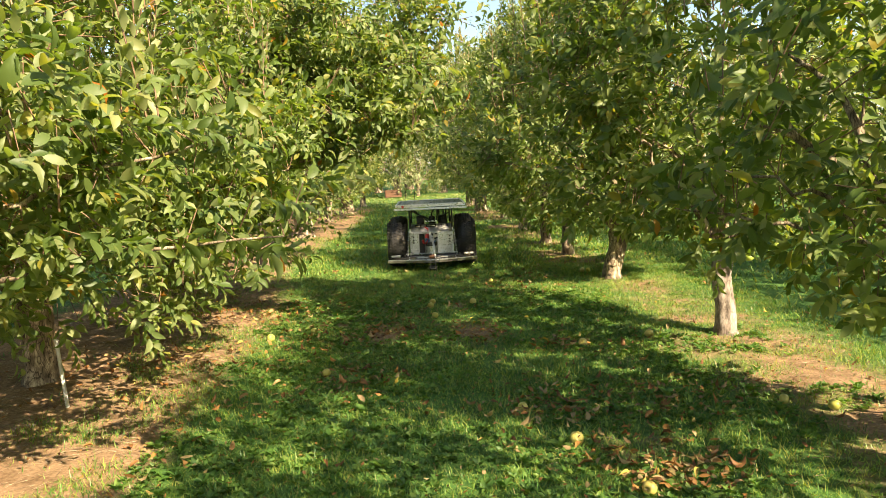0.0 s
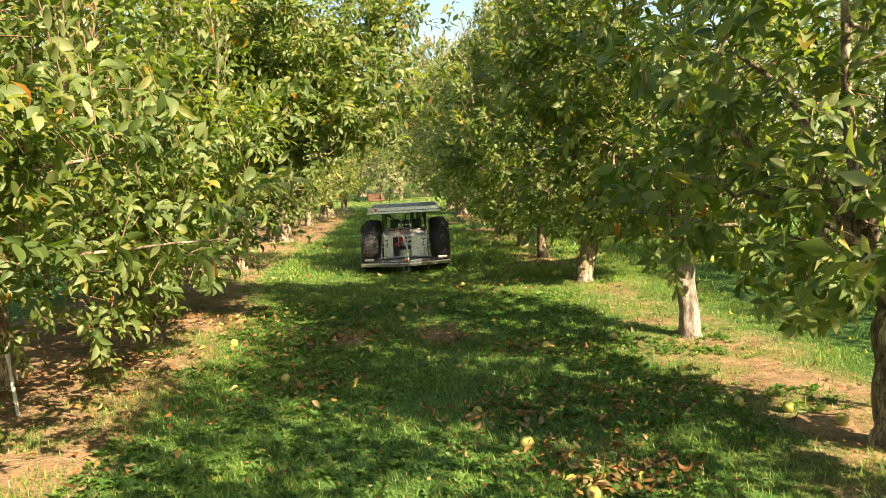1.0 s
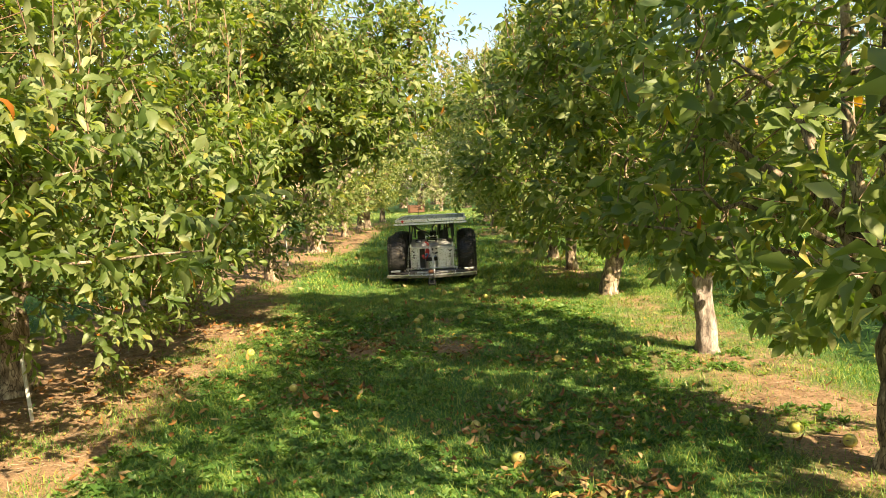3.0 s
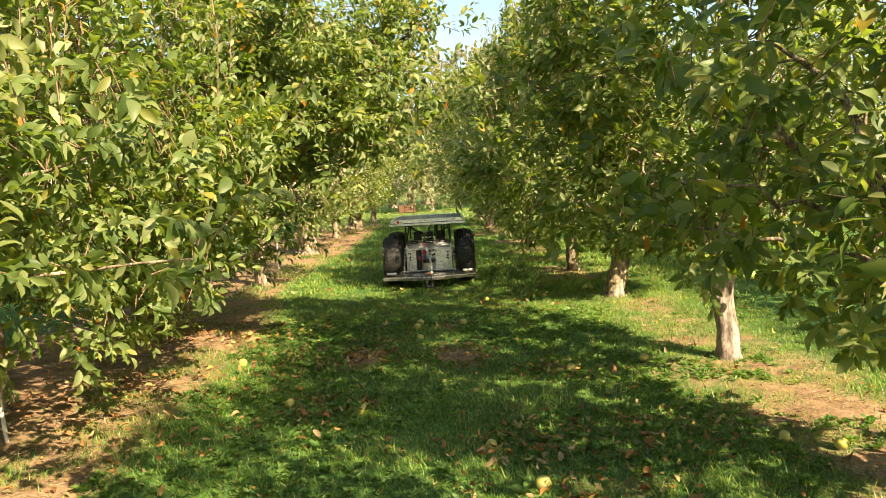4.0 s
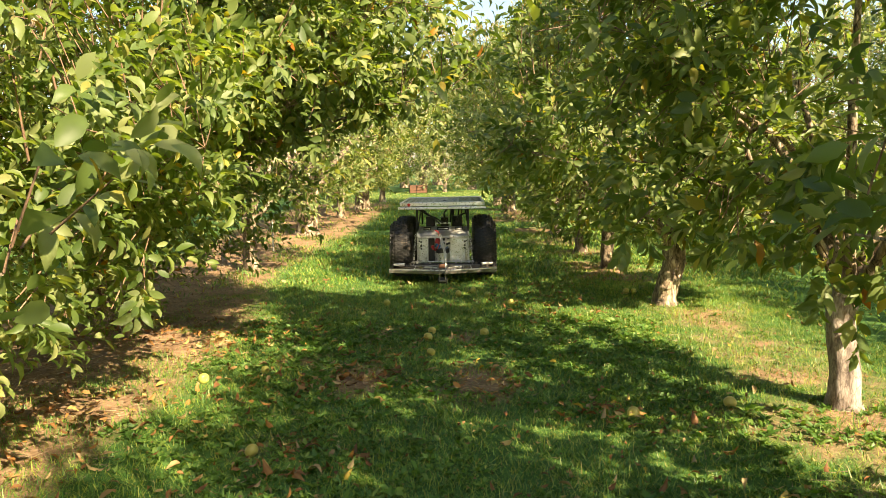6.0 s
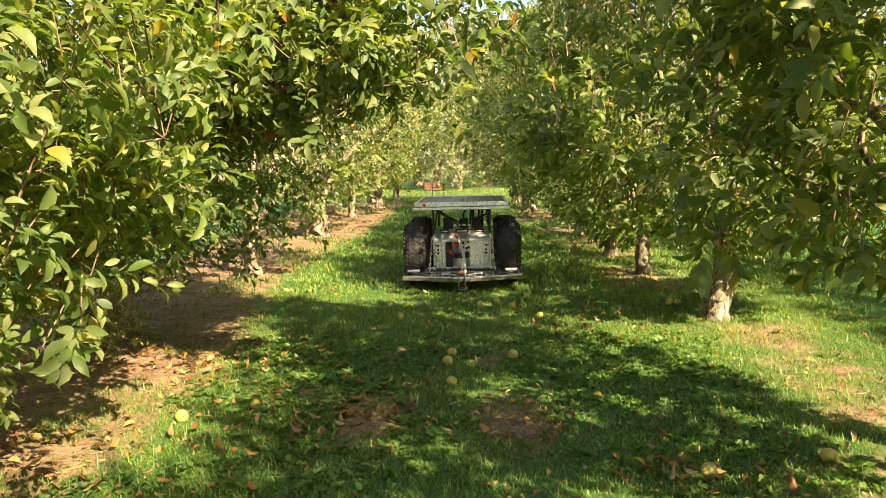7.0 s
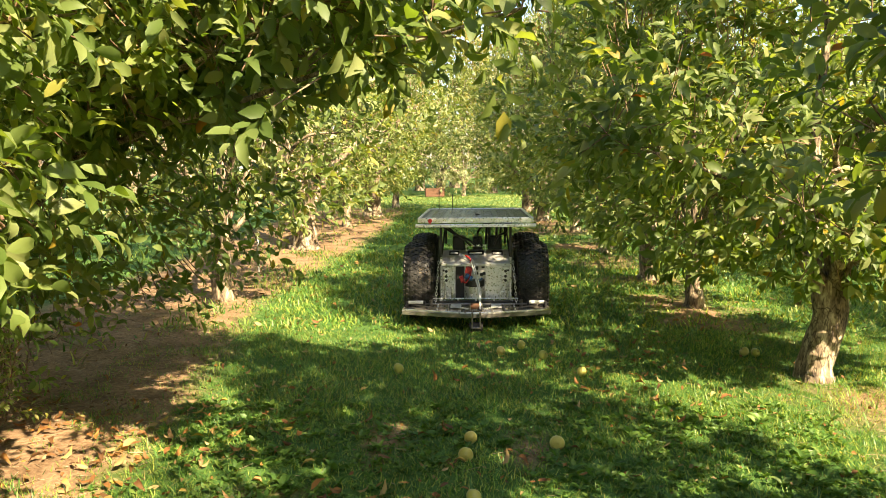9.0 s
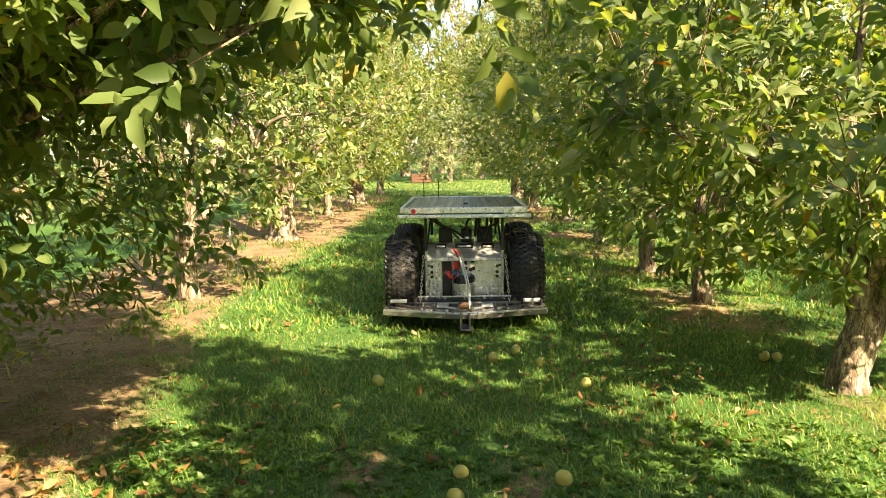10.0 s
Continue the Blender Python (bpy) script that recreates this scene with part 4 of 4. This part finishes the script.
def weeds(n, leaf_min, leaf_max, threshold, label):
    """Rosettes of broad leaves, thickest along the edges of the lane."""
    x, y = grng.uniform(-2.0, 2.8, n * 4), grng.uniform(2.4, 9.5, n * 4)
    edge = np.exp(-((x + 1.15) / 0.5) ** 2) + 0.8 * np.exp(-((x - 1.25) / 0.6) ** 2)
    k = (fractal(x * 1.4, y * 1.4, 77) + 0.14 * edge > threshold) & (bareness(x, y) < 0.6)
    x, y = x[k][:n], y[k][:n]
    m, per = len(x), 8
    a = grng.uniform(0, 6.28, (m, 1)) + np.arange(per) * 0.83
    el = grng.uniform(0.15, 1.3, (m, per))
    along = np.stack([np.cos(a), np.sin(a), el], -1).reshape(-1, 3)
    base = np.repeat(np.stack([x, y, ground_z(x, y) + .005], -1), per, 0)
    L = (grng.uniform(leaf_min, leaf_max, (m, 1)) * grng.uniform(0.6, 1.15, (m, per))).ravel()
    up = np.tile(np.array([[0, 0, 1.0]]), (m * per, 1)) + grng.normal(0, .35, (m * per, 3))
    v, f = place_template(RICH, base, along, up, L, L * grng.uniform(.7, 1.3, m * per), grng.uniform(.5, 2.0, m * per))
    tagged(new("weeds", mesh_np("weeds", v, f, WEED)), label, "weeds", kind="stuff")


weeds(4200, .025, .06, 0.5, "low broad-leaved weeds and clover in the grass")
weeds(170, .05, .09, 0.56, "taller dandelion and dock rosettes beside the lane")


def litter(n):
    x, y = grng.uniform(-3.4, 3.6, n * 4), grng.uniform(2.4, 16, n * 4)
    d = 0.25 * fractal(x * 1.3 + 9, y * 1.3, 61) ** 2 + 0.3 * np.exp(-((x + 1.7) / 0.6) ** 2) * fractal(x * 2, y * 2, 3)
    for px, py, r in ((1.15, 3.75, .01), (0.75, 4.9, .45), (-0.75, 5.9, .35), (-0.6, 7.5, .35), (0.3, 7.3, .35), (-2.6, 6.5, .6), (-1.9, 8.6, .5), (1.1, 6.6, .3), (1.5, 5.0, .5), (-1.2, 7.2, .4)):
        d = d + 0.9 * np.exp(-((x - px) ** 2 + (y - py) ** 2) / r ** 2)
    k = grng.uniform(0, 1.0, n * 4) < d * 0.8
    x, y = x[k][:n], y[k][:n]
    for px, py, rx, ry, c in ((1.15, 3.72, .2, .13, 150), (1.0, 4.1, .3, .2, 90), (0.75, 4.9, .4, .25, 110), (-0.75, 5.9, .25, .2, 70), (-0.6, 7.5, .25, .2, 80), (0.3, 7.3, .25, .25, 60),
                              (-2.6, 6.5, .6, .5, 120), (-1.9, 8.6, .5, .5, 130), (1.1, 6.6, .2, .15, 35), (1.5, 5.0, .4, .3, 70), (-1.2, 7.2, .3, .3, 60), (-2.9, 9.0, .4, .3, 90), (1.2, 9.6, .5, .4, 50),
                              (-0.4, 8.2, .3, .3, 45), (0.9, 10.6, .3, .6, 50), (-1.6, 5.2, .3, .5, 50)):
        x, y = np.concatenate([x, grng.normal(px, rx, c)]), np.concatenate([y, grng.normal(py, ry, c)])
    m = len(x)
    a = grng.uniform(0, 6.28, m)
    along = np.stack([np.cos(a), np.sin(a), grng.normal(0, .3, m)], -1)
    up = np.stack([grng.normal(0, .45, m), grng.normal(0, .45, m), np.ones(m)], -1)
    base = np.stack([x, y, ground_z(x, y) + grng.uniform(.012, .05, m)], -1)
    L = grng.uniform(.035, .085, m)
    v, f = place_template(RICH, base, along, up, L, L * grng.uniform(.8, 1.3, m), grng.uniform(-3.5, 3.5, m))
    tagged(new("fallen_leaves", mesh_np("fallen_leaves", v, f, DRY_LEAF)), "scattered dry brown and orange fallen leaves", "leaves", kind="stuff")


litter(2100)


def crumbs(n):
    """Small broken leaf bits between the blades."""
    x, y = grng.uniform(-3.2, 3.4, n), grng.uniform(2.5, 12, n)
    k = grng.uniform(0, 1, n) < 0.25 + fractal(x * 1.7, y * 1.7, 33) ** 2 * 1.6
    x, y = x[k], y[k]
    m = len(x)
    a = grng.uniform(0, 6.28, m)
    along = np.stack([np.cos(a), np.sin(a), grng.normal(0, .4, m)], -1)
    up = np.stack([grng.normal(0, .6, m), grng.normal(0, .6, m), np.ones(m)], -1)
    L = grng.uniform(.012, .036, m)
    v, f = place_template(POOR, np.stack([x, y, ground_z(x, y) + grng.uniform(.012, .045, m)], -1), along, up, L, L * grng.uniform(.9, 1.8, m), grng.uniform(-3, 3, m))
    tagged(new("leaf_bits", mesh_np("leaf_bits", v, f, DRY_LEAF)), "small brown leaf bits among the grass blades", "leaves", kind="stuff")


crumbs(5200)


def straw(n):
    """Dry stems and wood chips lying on the bare soil."""
    x, y = grng.uniform(-4.2, 3.4, n * 3), grng.uniform(2.6, 15, n * 3)
    k = grng.uniform(0, 1, n * 3) < bareness(x, y) * (0.3 + fractal(x * 2 + 3, y * 2, 15))
    x, y = x[k][:n], y[k][:n]
    m = len(x)
    a = grng.uniform(0, 6.28, m)
    d = np.stack([np.cos(a), np.sin(a), grng.normal(0, .12, m)], -1) * grng.uniform(.02, .13, m)[:, None] ** 1.0
    base = np.stack([x, y, ground_z(x, y) + .008], -1)
    v, f = stalks(base, base + d, .0022, .0012)
    tagged(new("dry_stems", mesh_np("dry_stems", v, f, DRY_STEM)), "dry stems and twig bits strewn on bare soil", "debris", kind="stuff")


straw(6000)
